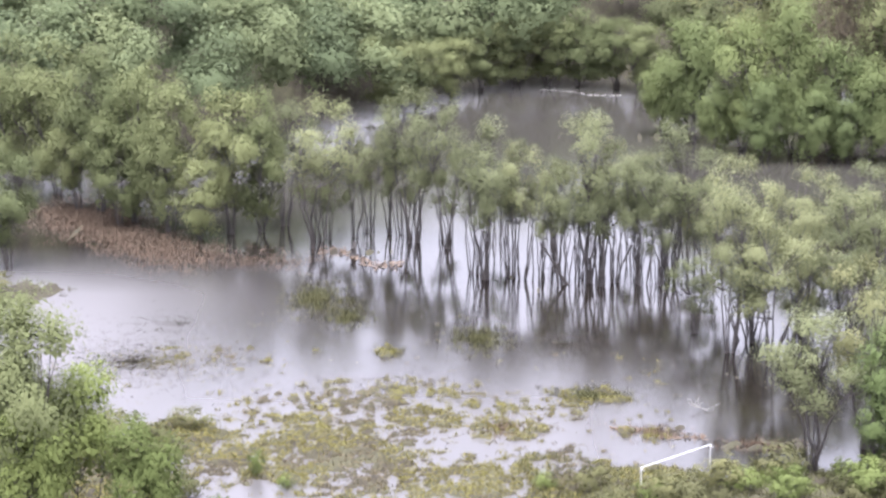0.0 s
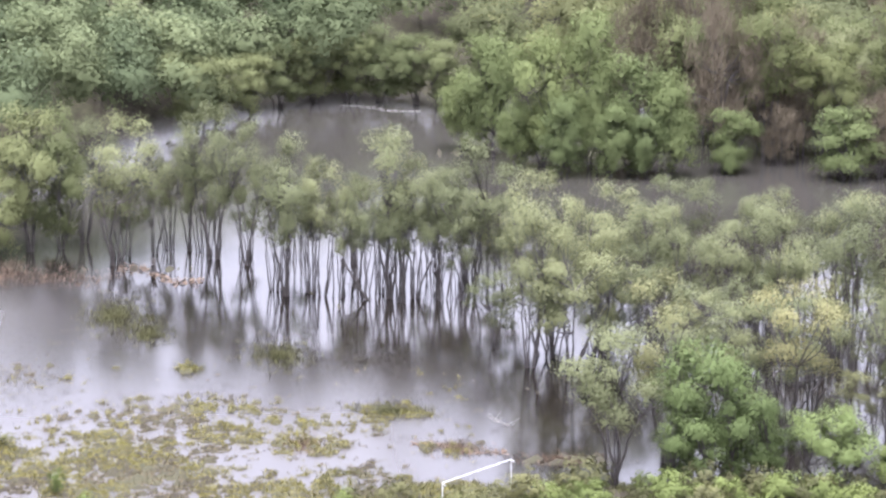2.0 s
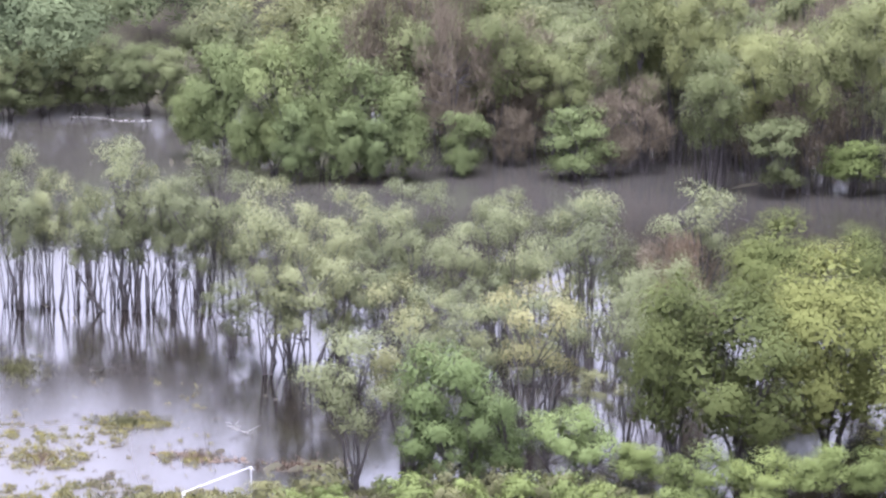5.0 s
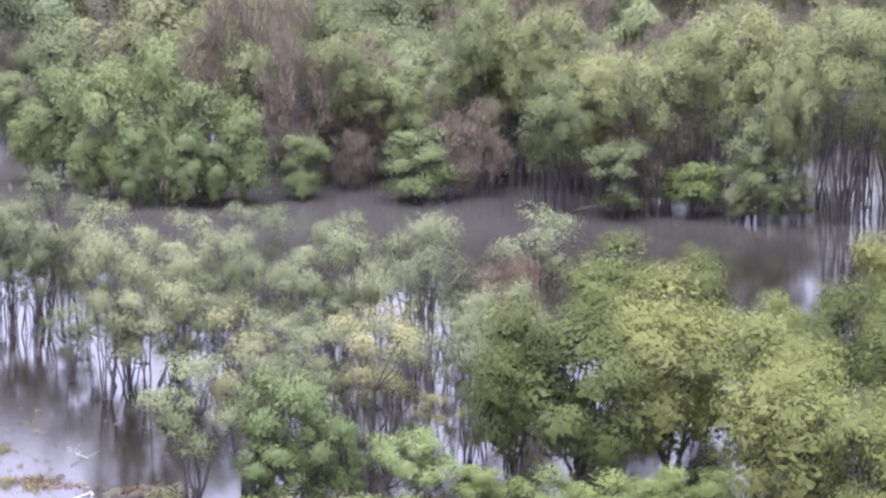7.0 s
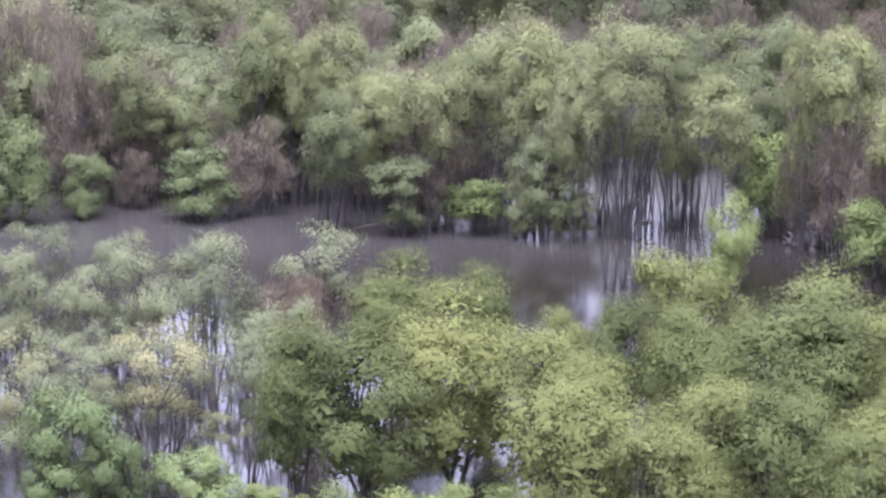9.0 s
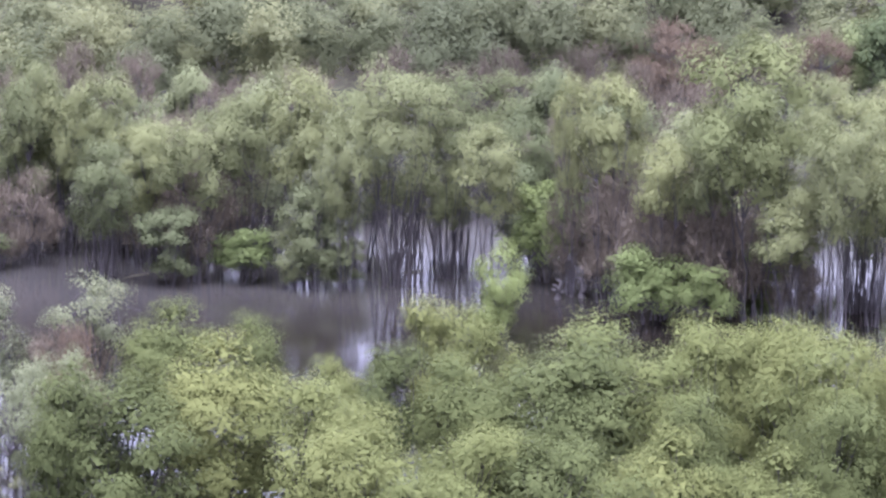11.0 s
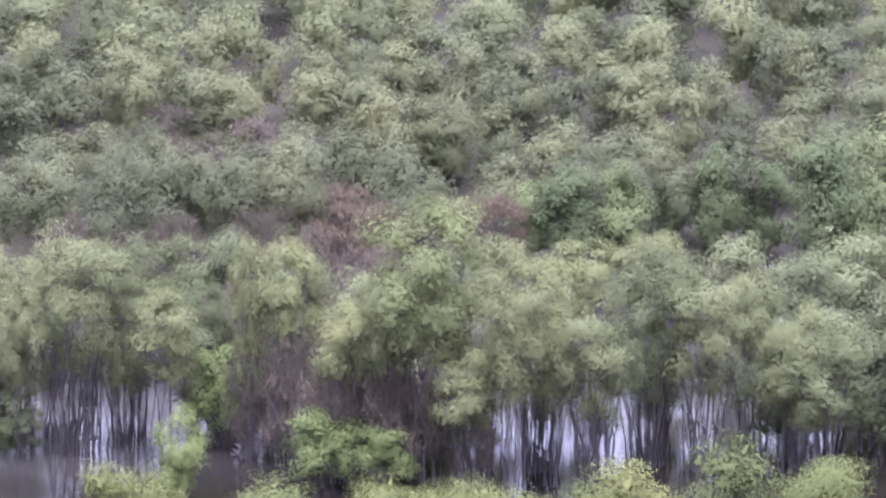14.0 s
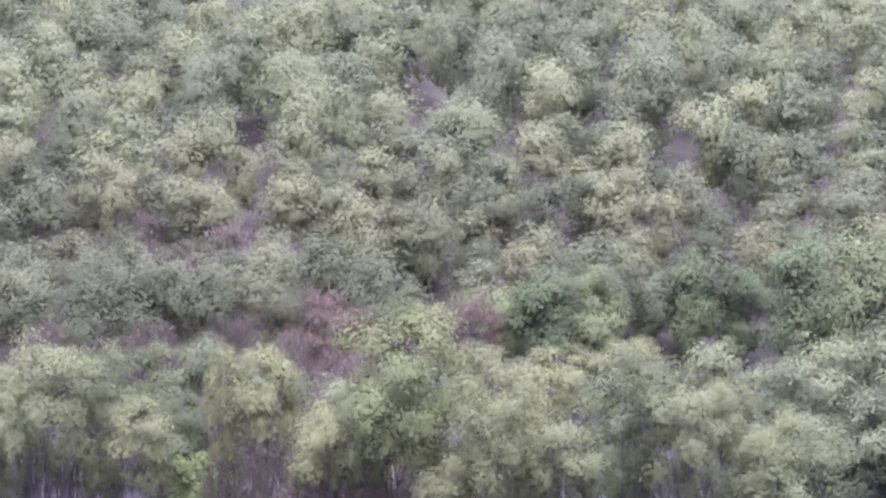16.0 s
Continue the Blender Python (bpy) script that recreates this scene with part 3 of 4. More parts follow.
STEMS = [
    (159.4, 337.7, 10.3, 7.7),
    (93.2, 361.0, 11.5, 6.4), (89.5, 365.5, 12.5, 6.9), (98.6, 363.7, 11.5, 4.3), (94.9, 368.2, 12.5, 4.6),
    (129.3, 340.7, 11.5, 5.0), (125.6, 345.2, 12.5, 5.4), (131.8, 333.6, 11.5, 5.0), (128.1, 338.1, 12.5, 5.4),
    (139.8, 340.4, 11.5, 5.3), (136.1, 344.9, 12.5, 5.8), (143.6, 336.7, 11.5, 5.4), (139.9, 341.2, 12.5, 5.8),
]
grove(STEMS, "thicket", 4, "trees across the channel")
TALL_B = [
    (104.8, 350.1, 20.1, 4.1), (107.5, 347.0, 19.6, 7.2), (109.6, 338.8, 15.9, 7.0), (113.1, 336.9, 17.4, 5.9),
    (118.6, 330.7, 13.6, 7.7), (121.3, 327.7, 19.6, 7.2), (126.4, 331.7, 16.6, 5.6), (148.8, 341.3, 16.3, 6.7),
    (150.0, 331.8, 15.0, 6.9), (147.7, 331.3, 13.5, 7.3), (149.5, 325.7, 14.0, 9.8),
]
grove(TALL_B, "tall", 5, "trees across the channel")
CREST = [
    (116.9, 336.1, 24.6, 14.0),
]
grove(CREST, "crest", 1, "trees across the channel")
DEAD = [
    (37.3, 392.5, 12.2, 7.0), (44.2, 381.8, 13.8, 5.8), (39.5, 393.0, 16.7, 6.6), (44.9, 385.4, 17.4, 5.4), (43.2, 399.7, 17.0, 6.6), (49.5, 379.7, 5.6, 3.7), (57.9, 374.1, 7.4, 4.7),
    (110.5, 340.0, 10.9, 6.9), (115.4, 337.7, 9.2, 6.4), (119.8, 334.2, 8.6, 5.4), (61.1, 375.3, 8.3, 5.2),
    (134.0, 485.8, 8.9, 7.5), (143.1, 478.2, 8.9, 10.2),
    (147.6, 472.1, 8.1, 7.4), (54.2, 319.6, 6.2, 6.2), (112.3, 358.9, 7.8, 5.7), (121.1, 351.2, 6.7, 5.6),
    (124.2, 347.8, 5.1, 4.5),
]
grove(DEAD, "dead", 3, "leafless trees")
RUST = [
    (146.1, 448.1, 9.6, 8.2), (162.0, 443.2, 8.6, 7.0), (51.1, 298.0, 10.2, 5.0), (149.5, 446.0, 8.0, 6.0),
]
grove(RUST, "rust", 2, "leafless trees")
DEAD_B = [
    (135.5, 471.2, 7.4, 8.6), (151.7, 452.8, 5.9, 7.8), (159.4, 459.3, 6.7, 7.9), (159.0, 446.3, 5.8, 7.1),
    (146.8, 460.9, 7.6, 8.5), (127.8, 478.2, 6.8, 7.4), (139.3, 456.6, 7.2, 7.1),
]
grove(DEAD_B, "dead", 3, "leafless trees")
BEHIND = [
    (169.4, 441.0, 12.6, 9.6), (175.5, 439.1, 12.3, 7.7), (187.8, 441.8, 13.4, 7.2), (194.3, 442.0, 11.2, 7.2),
    (143.0, 455.5, 5.9, 4.5), (195.2, 426.7, 16.9, 12.1), (198.0, 413.6, 17.5, 11.8), (167.2, 448.1, 9.2, 7.1),
    (186.7, 451.1, 8.0, 6.0), (160.1, 477.9, 5.5, 6.8), (166.6, 475.9, 6.9, 7.5),
]
grove(BEHIND, "bright", 4, "trees behind the channel")
FRONT_A = [
    (59.4, 300.2, 11.8, 9.0), (63.8, 293.1, 11.3, 5.4), (68.8, 290.0, 9.6, 5.4), (76.4, 290.1, 13.2, 5.4),
    (79.2, 287.3, 12.7, 6.2), (72.4, 287.0, 10.6, 6.0), (85.5, 281.3, 12.9, 10.0), (94.5, 282.6, 12.4, 6.2),
    (96.1, 280.0, 12.2, 5.6), (99.5, 280.9, 12.2, 6.6), (101.1, 276.1, 12.3, 7.0), (102.4, 269.2, 13.5, 5.2),
]
grove(FRONT_A, "olive", 5, "olive trees on the near side")
FRONT_B = [
    (58.1, 276.0, 14.3, 10.4), (50.8, 272.3, 12.3, 9.4), (63.4, 271.7, 12.4, 10.6), (74.8, 274.0, 12.7, 9.8),
    (80.9, 270.1, 13.6, 11.6), (87.4, 270.2, 12.4, 8.0), (92.5, 272.7, 13.8, 7.2), (95.6, 269.5, 14.3, 7.0),
    (97.7, 264.5, 14.3, 7.6), (107.5, 269.3, 16.0, 10.2), (115.4, 266.1, 16.8, 10.6), (119.9, 261.8, 16.2, 8.6),
    (46.5, 273.1, 13.0, 6.4), (73.2, 262.0, 9.2, 8.0), (109.0, 276.5, 12.5, 7.0), (124.4, 273.1, 13.9, 8.3),
]
grove(FRONT_B, "olive", 5, "olive trees on the near side")
FRONT_C = [
    (61.7, 254.6, 12.6, 8.6), (70.0, 252.5, 12.6, 8.0), (73.9, 249.3, 12.3, 8.2), (81.0, 249.2, 12.8, 8.0),
    (85.0, 254.2, 13.1, 6.0), (76.8, 244.2, 11.3, 6.0), (87.1, 247.1, 12.0, 7.6), (94.6, 252.9, 12.9, 7.0),
    (101.1, 250.4, 15.0, 8.6), (104.7, 246.7, 14.9, 8.0), (97.5, 236.7, 14.3, 7.0), (65.0, 247.6, 11.2, 7.4),
    (109.6, 240.2, 16.9, 8.4), (113.5, 254.0, 15.0, 8.4), (131.8, 287.5, 7.1, 5.2),
]
grove(FRONT_C, "olive", 5, "olive trees on the near side")
ROW_T = [
    (9.7, 325.5, 7.7, 4.0), (12.4, 324.7, 8.3, 4.0), (15.5, 325.5, 7.5, 3.8), (7.7, 326.7, 7.7, 3.6),
    (17.1, 325.5, 7.5, 3.6), (10.9, 327.7, 7.5, 3.6), (12.7, 328.5, 8.7, 4.1), (5.5, 328.1, 8.7, 3.6),
    (2.8, 329.1, 9.5, 4.1), (17.7, 330.1, 6.9, 3.6), (-6.1, 344.6, 7.3, 3.8), (-3.0, 343.3, 8.1, 3.8),
    (-9.8, 341.8, 7.4, 3.8), (0.3, 341.8, 6.9, 3.3), (4.5, 340.7, 7.6, 3.7), (9.1, 338.5, 7.6, 3.7),
    (15.0, 335.3, 7.7, 3.7), (19.7, 332.2, 7.9, 4.1),
]
grove(ROW_T, "thicket", 4, "row of trees in the flood")
ROW_D = [
    (22.9, 306.1, 6.0, 5.5), (26.8, 307.2, 6.5, 5.1), (34.1, 304.1, 6.0, 5.5), (38.9, 305.1, 6.3, 5.5),
    (43.6, 302.5, 5.6, 5.1), (47.2, 303.6, 5.6, 4.7), (50.6, 308.6, 6.2, 4.7), (31.9, 315.6, 7.6, 5.7),
    (39.3, 322.2, 7.7, 5.8), (46.6, 322.9, 7.8, 5.8), (41.8, 313.9, 7.1, 5.2),
]
grove(ROW_D, "thicket", 4, "row of trees in the flood")
REAR = [
    (63.0, 384.9, 12.0, 8.5), (71.2, 391.6, 13.2, 8.5), (79.6, 398.1, 14.3, 8.5), (83.1, 381.0, 15.5, 8.5),
    (91.6, 387.3, 12.0, 8.5), (111.7, 382.0, 15.5, 8.5), (120.7, 387.6, 12.0, 8.5), (122.5, 370.3, 13.2, 8.5),
    (131.5, 375.6, 14.3, 8.5), (151.0, 368.2, 13.2, 8.5), (160.6, 372.9, 14.3, 8.5), (160.5, 355.4, 15.5, 8.5),
]
grove(REAR, "bushy", 4, "trees behind the channel")
GAP = [
    (97.1, 392.2, 14.5, 9.5), (104.6, 390.2, 14.5, 9.5), (111.4, 388.3, 14.5, 9.5), (139.5, 379.2, 14.5, 9.5),
    (146.1, 376.7, 14.5, 9.5), (152.6, 374.1, 14.5, 9.5),
]
grove(GAP, "stilt", 4, "trees behind the channel")
backfill_rng = np.random.default_rng(17)


def backfill(a0, a1, d0, d1, h0, h1, kind, variants):
    """A closed row of lower trees between two bearings and two distances."""
    for a in np.arange(a0, a1, 0.85):
        b, d = radians(a + backfill_rng.uniform(-0.25, 0.25)), backfill_rng.uniform(d0, d1)
        h = backfill_rng.uniform(h0, h1)
        plant(kind, variants, d * math.sin(b), d * math.cos(b), 0.95, h / TREE_SIZE.get(kind, USUAL_SIZE)[0], "trees behind the channel")


backfill(6.6, 13.0, 396, 404, 9, 13, "bushy", 4)
backfill(7.0, 12.8, 386, 392, 6, 9, "dead", 3)
backfill(9.0, 19.0, 425, 442, 9, 13, "dead", 3)
backfill(16.0, 19.3, 376, 384, 8, 12, "bushy", 4)
SHORE = [
    (43.6, 390.3, 13.5, 7.0), (41.1, 391.8, 12.8, 5.9), (0.9, 406.3, 6.4, 6.1), (3.7, 410.3, 6.9, 6.2),
    (7.1, 412.8, 7.1, 6.2), (10.5, 413.5, 7.5, 6.2), (13.8, 413.5, 7.5, 6.2), (17.2, 411.9, 7.2, 6.2),
    (-2.4, 402.4, 6.6, 6.0), (-5.1, 397.4, 8.0, 6.5), (19.3, 409.4, 7.1, 5.6),
]
grove(SHORE, "bushy", 4, "trees on the far shore")
RIGHT_END = [
    (157.4, 341.0, 12.9, 11.3), (151.4, 337.5, 10.7, 9.1), (161.2, 337.1, 13.9, 11.2), (166.2, 338.2, 16.5, 10.3),
    (170.6, 365.9, 15.5, 11.0), (175.1, 361.4, 17.0, 11.0), (177.3, 390.2, 9.4, 10.5), (171.7, 344.8, 16.4, 11.6),
]
grove(RIGHT_END, "bushy", 4, "trees behind the channel")
LEFT_BANK = [
    (-35.0, 331.2, 9.5, 5.9), (-27.8, 261.2, 13.6, 7.0), (-25.3, 250.4, 14.6, 7.7), (-28.1, 253.5, 9.8, 7.1),
]
grove(LEFT_BANK, "bushy", 4, "trees on the bank")
LIME_BANK = [
    (-22.7, 252.9, 10.0, 6.7), (-18.7, 250.4, 7.8, 5.6), (-25.3, 249.8, 8.3, 5.3),
]
grove(LIME_BANK, "lime", 2, "trees on the bank")

# ---- shrubs on the near banks ----
shrub_rng = np.random.default_rng(11)
for k in range(60):
    x = shrub_rng.uniform(9, 45)
    y = shrub_rng.uniform(255, 264) + (4 if x > 20 else 0)
    s = shrub_rng.uniform(0.7, 1.5)
    plant("lime_shrub" if shrub_rng.random() < (0.6 if x > 19 else 0.08) and y < 264 else "shrub", 3, x, y, s, s * shrub_rng.uniform(0.6, 1.0), "shrubs on the bank")
for x, y, s, sz in [(-20.5, 277, 1.6, 1.0), (-17.3, 280, 1.3, 0.7), (-23, 279, 1.7, 1.1), (-26, 276, 1.8, 1.3), (-19, 272, 1.5, 1.0), (-21, 267, 1.8, 1.5), (-24, 269, 2.0, 1.6), (-17.5, 264, 1.6, 1.3), (-36, 321, 1.6, 0.9)]:
    plant("shrub", 3, x, y, s, sz, "shrubs on the bank")


# ---- wood on the far side, past counting ----
def far_tree(rng, clumps, per, size):
    _, c, core = lobed_crown(rng, clumps // 6, 6.4, 1.8, 11.2, 0.55, 2.2, 8)
    return leaves_on(rng, c, 0.95 * rng.uniform(0.8, 1.3, len(c)), per, size, 0.15, 0.3, core, 10, (0.16, 0.34, 0.66))


def wood(name, label, spots, mat, scale_of, make=(34, 24, 0.62)):
    """Many trees in one mesh, each with a tint of its own."""
    rng = np.random.default_rng(21)
    kinds = [far_tree(rng, *make) for _ in range(9)]
    faces, nors, tints = [], [], []
    for x, y in spots:
        qd, no = kinds[rng.integers(9)]
        a = rng.uniform(0, 6.28)
        rot = np.array([[math.cos(a), -math.sin(a), 0], [math.sin(a), math.cos(a), 0], [0, 0, 1]])
        sw, sh = scale_of(rng)
        z = float(hill_height(np.array([x]), np.array([y]))[0])
        faces.append((qd.reshape(-1, 3) @ rot.T * [sw, sw, sh] + [x, y, z]).reshape(-1, 3, 3))
        nors.append(no @ rot.T)
        tints.append(np.full(len(no), rng.uniform(0, 1)))
    ob = mesh_object(name, np.concatenate(faces), None, mat, None, np.concatenate(nors))
    ob.data.attributes.new("tint", "FLOAT", "POINT").data.foreach_set("value", np.concatenate(tints).astype(np.float32))
    return tagged(ob, label, "woodland", kind="stuff")


def scatter(rng, spacing, d0, d1, a0, a1, ok):
    spots, r = [], d0
    while r < d1:
        for a in np.arange(a0, a1, math.degrees(spacing / r)):
            b, rr = radians(a + rng.uniform(-0.4, 0.4) * math.degrees(spacing / r)), r + rng.uniform(-0.4, 0.4) * spacing
            x, y = rr * math.sin(b), rr * math.cos(b)
            if ok(x, y):
                spots.append((x, y))
        r += spacing
    return spots


def left_wood(x, y):
    return y > 361 + max(0, (x + 34) * 1.15) and x < 27 and y > 376 + max(0, x - 2) * 2.2 * (x < 20)


CLEARINGS = [(145, 442, 6.5), (161, 438, 6.5), (134, 478, 4.5), (143, 470, 4.5)]


def right_wood(x, y):
    if any((x - a) ** 2 + (y - b) ** 2 < r * r for a, b, r in CLEARINGS):
        return False
    return y > 395 and x > 22 and (y > 440 or (x < 60 and y > 402) or x > 205)


wood_rng = np.random.default_rng(33)
spots_left = scatter(wood_rng, 6.4, 366, 484, -7.2, 5, left_wood)
spots_near = scatter(wood_rng, 7.4, 400, 520, 2.4, 27.2, right_wood)
spots_right = scatter(wood_rng, 8.6, 520, 632, 10, 27.2, right_wood)
wood("left_wood", "grey-green woodland on the slope behind the flood", spots_left, LEAF_SLOPE, lambda r: (r.uniform(1.0, 1.5), r.uniform(0.8, 1.15)), (44, 46, 0.25))
wood("near_wood", "dull green woodland at the foot of the slope", spots_near, LEAF_DULL, lambda r: (r.uniform(1.0, 1.5), r.uniform(0.85, 1.3)), (44, 48, 0.25))
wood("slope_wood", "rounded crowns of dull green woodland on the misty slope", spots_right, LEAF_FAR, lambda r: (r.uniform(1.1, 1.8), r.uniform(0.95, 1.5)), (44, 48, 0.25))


# ---- grass and reeds, past counting ----
def tufts(name, label, spots, mat, tall, blades, spread_w):
    rng = np.random.default_rng(44)
    p = np.repeat(spots, blades, 0)
    n = len(p)
    foot = p + np.concatenate([rng.normal(0, spread_w, (n, 2)), np.zeros((n, 1))], 1)
    up = np.stack([rng.normal(0, 0.3, n), rng.normal(0, 0.3, n), np.ones(n)], 1) * (tall * rng.uniform(0.5, 1.2, n))[:, None]
    a = rng.uniform(0, np.pi, n)
    side = np.stack([np.cos(a), np.sin(a), np.zeros(n)], 1) * (0.09 * tall * rng.uniform(0.7, 1.4, n))[:, None]
    nor = np.repeat(unit(rng, n) * 0.4 + [0, 0, 1.0], 3, 0)
    ob = mesh_object(name, np.stack([foot - side, foot + side, foot + up], 1), None, mat, None, nor)
    return tagged(ob, label, "grass", kind="stuff")


def on_land(rng, n, x0, x1, y0, y1, low, high):
    x, y = rng.uniform(x0, x1, n), rng.uniform(y0, y1, n)
    z = land_height(x, y)
    ok = (z > low) & (z < high)
    return np.stack([x[ok], y[ok], z[ok]], 1)


def in_patch(rng, n, cx, cy, rx, ry):
    a, r = rng.uniform(0, 2 * np.pi, n), np.abs(rng.normal(0, 0.55, n))
    return np.stack([cx + rx * r * np.cos(a), cy + ry * r * np.sin(a), np.full(n, -0.05)], 1)


def along_line(rng, n, x0, y0, x1, y1, wide):
    t = rng.uniform(0, 1, n) ** 1.4
    return np.stack([x0 + (x1 - x0) * t + rng.normal(0, wide, n), y0 + (y1 - y0) * t + rng.normal(0, 1.6 * wide, n), np.full(n, -0.05)], 1)


grass_rng = np.random.default_rng(55)
meadow = on_land(grass_rng, 90000, -30, 16, 254, 304, -0.04, 1.2)
dry = fbm(meadow[:, 0] + 60, meadow[:, 1], 0.22, 3) + 0.12 * (meadow[:, 0] < 0) * (meadow[:, 1] < 268) > 0.61
tufts("marsh_grass", "low yellow-green marsh grass growing through shallow water", meadow[~dry], GRASS, 0.24, 3, 0.12)
tufts("dry_marsh_grass", "brown dying grass on wet mud", meadow[dry], DRY, 0.2, 3, 0.12)
tufts("bank_grass", "rank green grass on the bank", on_land(grass_rng, 9000, 5, 48, 250, 274, 0.05, 2), GRASS_GREEN, 0.32, 6, 0.2)
tufts("wet_grass", "tufts of dark grass half under water", np.concatenate([in_patch(grass_rng, 420, -9.9, 320, 3.4, 7), in_patch(grass_rng, 200, -7.1, 314, 1.8, 4), in_patch(grass_rng, 300, 2.8, 307, 2.6, 5), in_patch(grass_rng, 320, 10.3, 290, 3.0, 2.5), in_patch(grass_rng, 110, -4.1, 302.8, 1.0, 1.5), in_patch(grass_rng, 260, -34, 322, 4.5, 3.5)]), GRASS_GREEN, 0.36, 6, 0.25)
tufts("dead_reeds", "rust-brown dead reeds standing in the shallows", np.concatenate([along_line(grass_rng, 2600, -32.5, 353, -20.5, 334, 1.9), along_line(grass_rng, 260, -20.5, 335, -11, 333.5, 1.2), in_patch(grass_rng, 130, 4.1, 281, 1.9, 3), in_patch(grass_rng, 120, 14.6, 280, 2.4, 2.4), in_patch(grass_rng, 160, 21.7, 276.5, 3.2, 2), in_patch(grass_rng, 120, -17.5, 278, 2.3, 3)]), REED, 0.3, 9, 0.35)
flat = np.concatenate([in_patch(grass_rng, 2200, -22.6, 300, 10, 9), in_patch(grass_rng, 500, -4, 292, 14, 12), in_patch(grass_rng, 260, -20, 312, 8, 6), in_patch(grass_rng, 520, 9.0, 305, 5.5, 6)])
tufts("marsh_tufts", "scattered tufts of marsh grass in shallow water", np.concatenate([on_land(grass_rng, 5200, -14, 17, 261, 298, -0.3, -0.03), in_patch(grass_rng, 500, -20, 300, 9, 7)]), GRASS, 0.2, 4, 0.12)
tufts("drowned_weeds", "dark specks of drowned weeds in shallow water", flat, SPECK, 0.2, 5, 0.16)


# ---- small things in the water ----
for x, y, w, h in [(-12.3, 268.6, 0.5, 1.0), (-10.3, 265.9, 0.45, 0.6), (6.6, 263.8, 0.6, 0.7), (-14.5, 262.5, 0.5, 0.5)]:
    plant("lime_shrub", 3, x, y, w, h, "saplings in the marsh")


def debris(name, label, x0, y0, x1, y1, n, wide, size, mat):
    """A line of floating flakes and stalks between two places."""
    rng = np.random.default_rng(71)
    t = rng.uniform(0, 1, n)
    p = np.stack([x0 + (x1 - x0) * t, y0 + (y1 - y0) * t + wide * (np.sin(7 * t) + rng.normal(0, 0.6, n)), np.full(n, 0.02)], 1)
    a = rng.uniform(0, 6.28, n)
    d = np.stack([np.cos(a), np.sin(a), np.zeros(n)], 1) * (size * rng.uniform(0.5, 1.5, n))[:, None]
    side = np.stack([-d[:, 1], d[:, 0], np.zeros(n)], 1) * 0.35
    lift = np.array([0, 0, 0.06])
    ob = mesh_object(name, np.concatenate([np.stack([p - d - side, p + d * 0.6 - side, p + d * 0.4 + side + lift], 1), np.stack([p - d, p + side + lift, p - side + lift * 0.3], 1)]), None, mat)
    return tagged(ob, label, "debris", kind="stuff")


def pale_material():
    m, n, l, b = material("bleached_wood", 0.8, 0, 0.2)
    t = noise_node(n, l, 3.0, 4)
    r = ramp_node(n, [(0.3, (0.17, 0.16, 0.145)), (0.7, (0.3, 0.285, 0.265))])
    l.new(t.outputs[0], r.inputs[0]), l.new(r.outputs[0], b.inputs["Base Color"])
    return m


PALE = pale_material()
debris("foam_line", "pale line of foam and floating straw on the far water", 9.6, 411, 17.5, 407.5, 220, 0.55, 0.085, PALE)
debris("flood_litter", "reddish straw litter stranded between the trees", -10.2, 337, -3.2, 332, 420, 1.5, 0.15, REED)
debris("straw_litter", "thin straw litter drifting at the marsh edge", 11.5, 281, 18, 278.5, 200, 0.7, 0.16, REED)


def snag(name, label, x, y, h, lean, arms, mat, seed, girth):
    """A bare trunk or stump with a few broken arms."""
    rng = np.random.default_rng(seed)
    root = tagged(new(name), label, "dead tree" if h > 2 else "stump")
    root.location = (x, y, -0.3)
    t = np.linspace(0, 1, 7)[:, None]
    path = np.concatenate([t * lean[0], t * lean[1], t * (h + 0.3)], 1) + np.cumsum(rng.normal(0, 0.04, (7, 3)), 0) * (t > 0)
    v, f = tube(path, girth * np.linspace(1.0, 0.45, 7) + girth * np.array([0.6, 0.1, 0, 0, 0, 0, 0]), 8)
    mesh_object("trunk", v, f, mat, root, smooth=True)
    for k in range(arms):
        o = path[rng.integers(2, 6)]
        a = rng.uniform(0, 6.28)
        reach = rng.uniform(0.5, 1.3) * (0.8 + 0.05 * h)
        e = o + np.array([math.cos(a) * reach, math.sin(a) * reach, rng.uniform(0.1, 0.6)])
        v, f = tube([o, (o + e) / 2 + rng.normal(0, 0.1, 3), e], [girth * 0.5, girth * 0.35, girth * 0.14], 5)
        mesh_object("branch", v, f, mat, root, smooth=True)
    return root


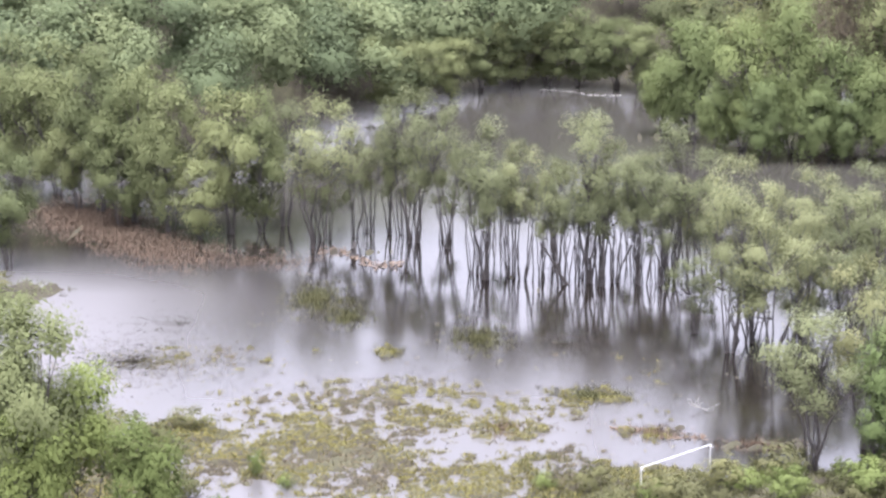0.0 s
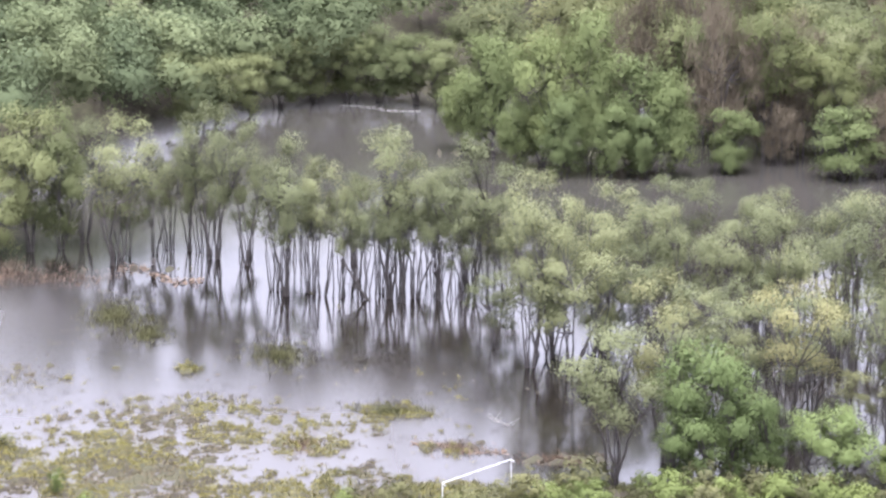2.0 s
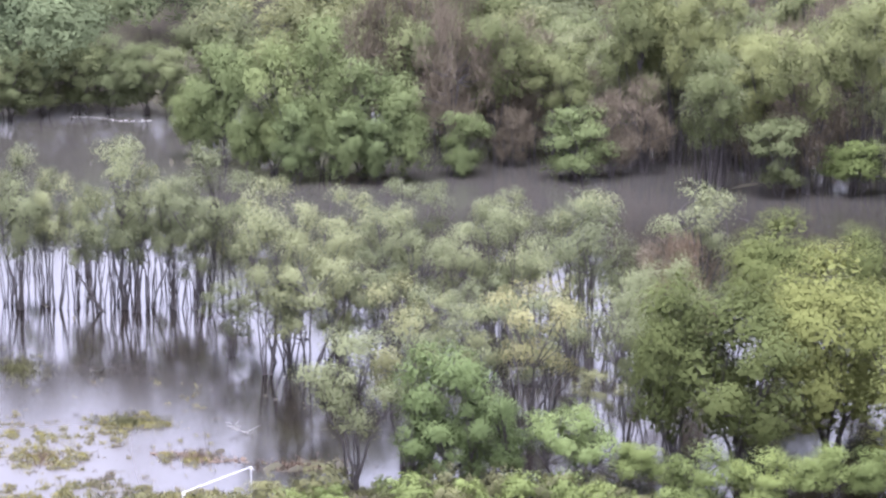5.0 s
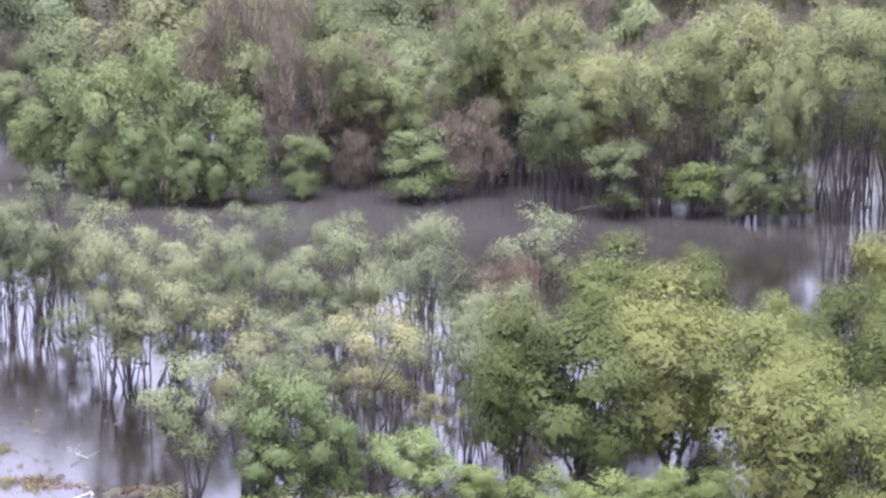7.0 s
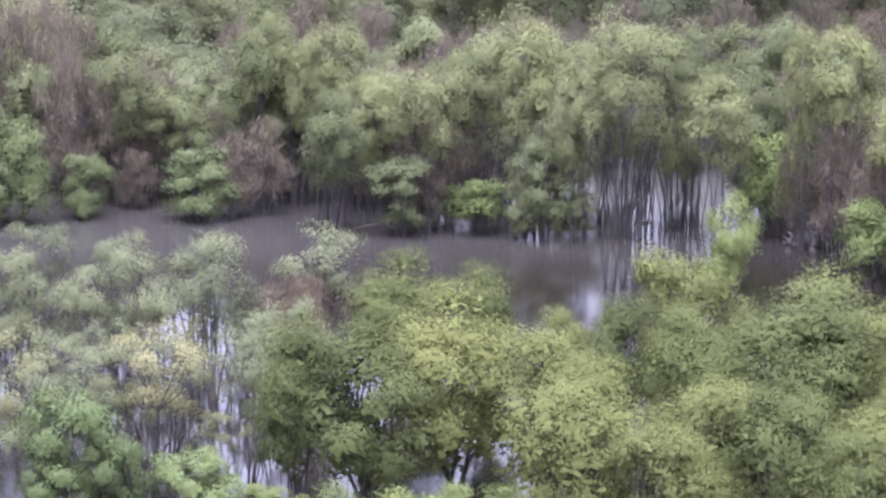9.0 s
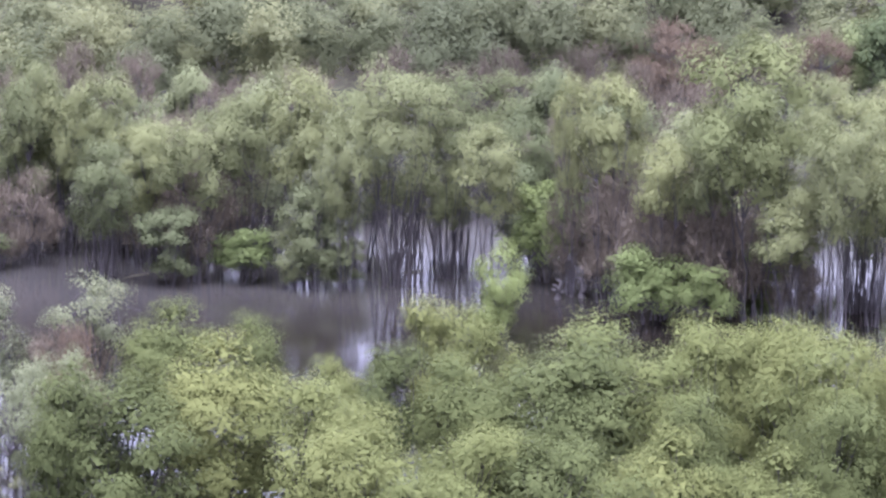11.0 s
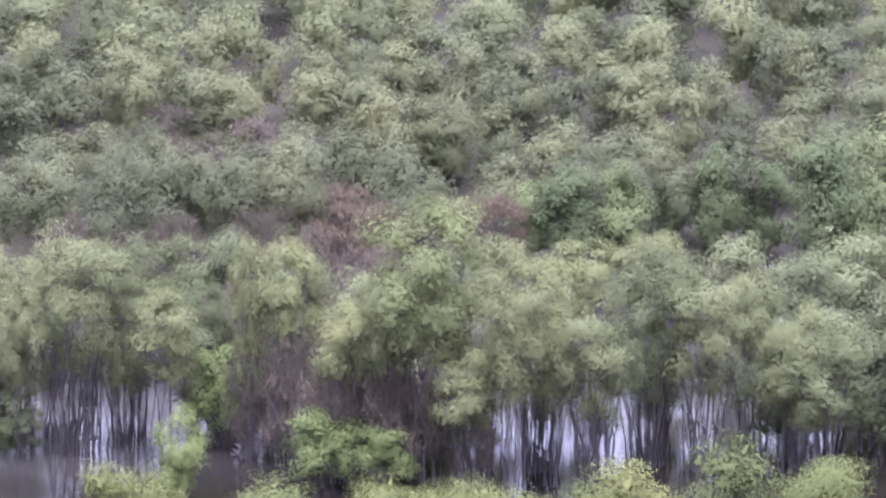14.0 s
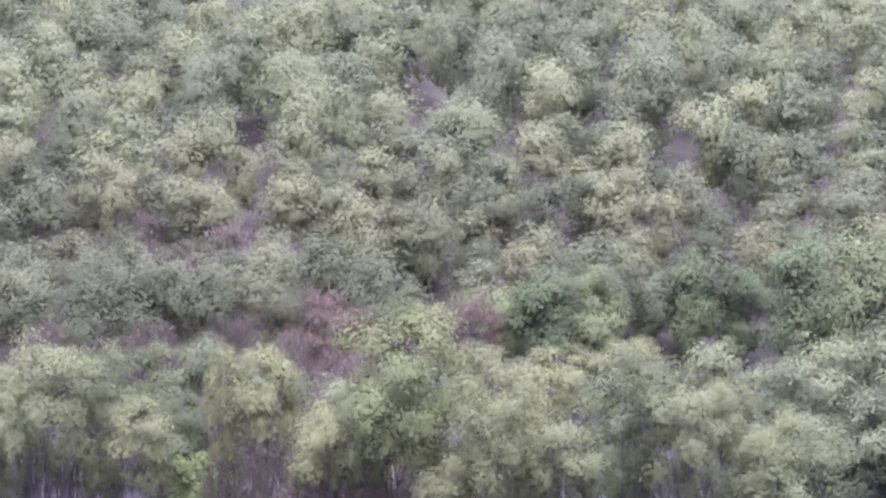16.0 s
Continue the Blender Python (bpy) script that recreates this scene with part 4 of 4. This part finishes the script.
snag("dead_tree", "pale bare leaning dead trunk among green trees", 118.6, 352.9, 8.5, (-1.2, 0.3), 2, PALE, 3, 0.11)
snag("tree_stump", "dark drowned stump with broken arms", 103.4, 349.4, 1.6, (0.3, 0.0), 6, BARK, 4, 0.3)
snag("tree_stump", "dark drowned stump with broken arms", 105.7, 349.5, 1.8, (0.2, 0.1), 5, BARK, 5, 0.34)
snag("tree_stump", "short rotten stump in shallow water", -7.4, 335.5, 1.3, (0.1, 0.0), 1, BARK, 6, 0.3)
snag("leaning_snag", "dark leaning snag with bare branches in the flood", 10.0, 325.5, 3.4, (-2.2, 0.4), 4, BARK, 7, 0.13)
snag("leaning_snag", "dark leaning snag with bare branches in the flood", 36.5, 281, 3.0, (2.2, -0.5), 5, BARK, 8, 0.1)
snag("fallen_branch", "bleached fallen branch lying low over the water", 19.6, 285.8, 0.5, (-2.4, 0.3), 11, PALE, 9, 0.05)


# ---- goal on the flooded pitch ----
def bar(name, a, b, r, parent):
    bm = bmesh.new()
    a, b = Vector(a), Vector(b)
    bmesh.ops.create_cone(bm, cap_ends=True, segments=14, radius1=r, radius2=r, depth=(b - a).length)
    bmesh.ops.transform(bm, verts=bm.verts, matrix=Matrix.Translation((a + b) / 2) @ (b - a).to_track_quat("Z", "Y").to_matrix().to_4x4())
    me = bpy.data.meshes.new(name)
    bm.to_mesh(me)
    bm.free()
    me.materials.append(PAINT)
    ob = new(name, me)
    ob.parent = parent
    return ob


goal = tagged(new("football_goal"), "white painted metal football goal without net on the bank", "goal")
left_top, right_top = Vector((12.755, 261.6, 2.6)), Vector((17.54, 267.29, 2.6))
goal.location = (left_top + right_top) / 2 - Vector((0, 0, 2.6))
o = goal.location
along = (right_top - left_top).normalized()
back = Vector((along.y, -along.x, 0))
bar("crossbar", left_top - o - along * 0.06, right_top - o + along * 0.06, 0.027, goal)
for p in (left_top, right_top):
    foot = Vector((p.x, p.y, float(land_height(np.array([p.x]), np.array([p.y]))[0]) - 0.2))
    bar("post", foot - o, p - o, 0.031, goal)
    bar("net_stay", p - o, p - o + back * 0.22 - Vector((0, 0, 0.16)), 0.025, goal)
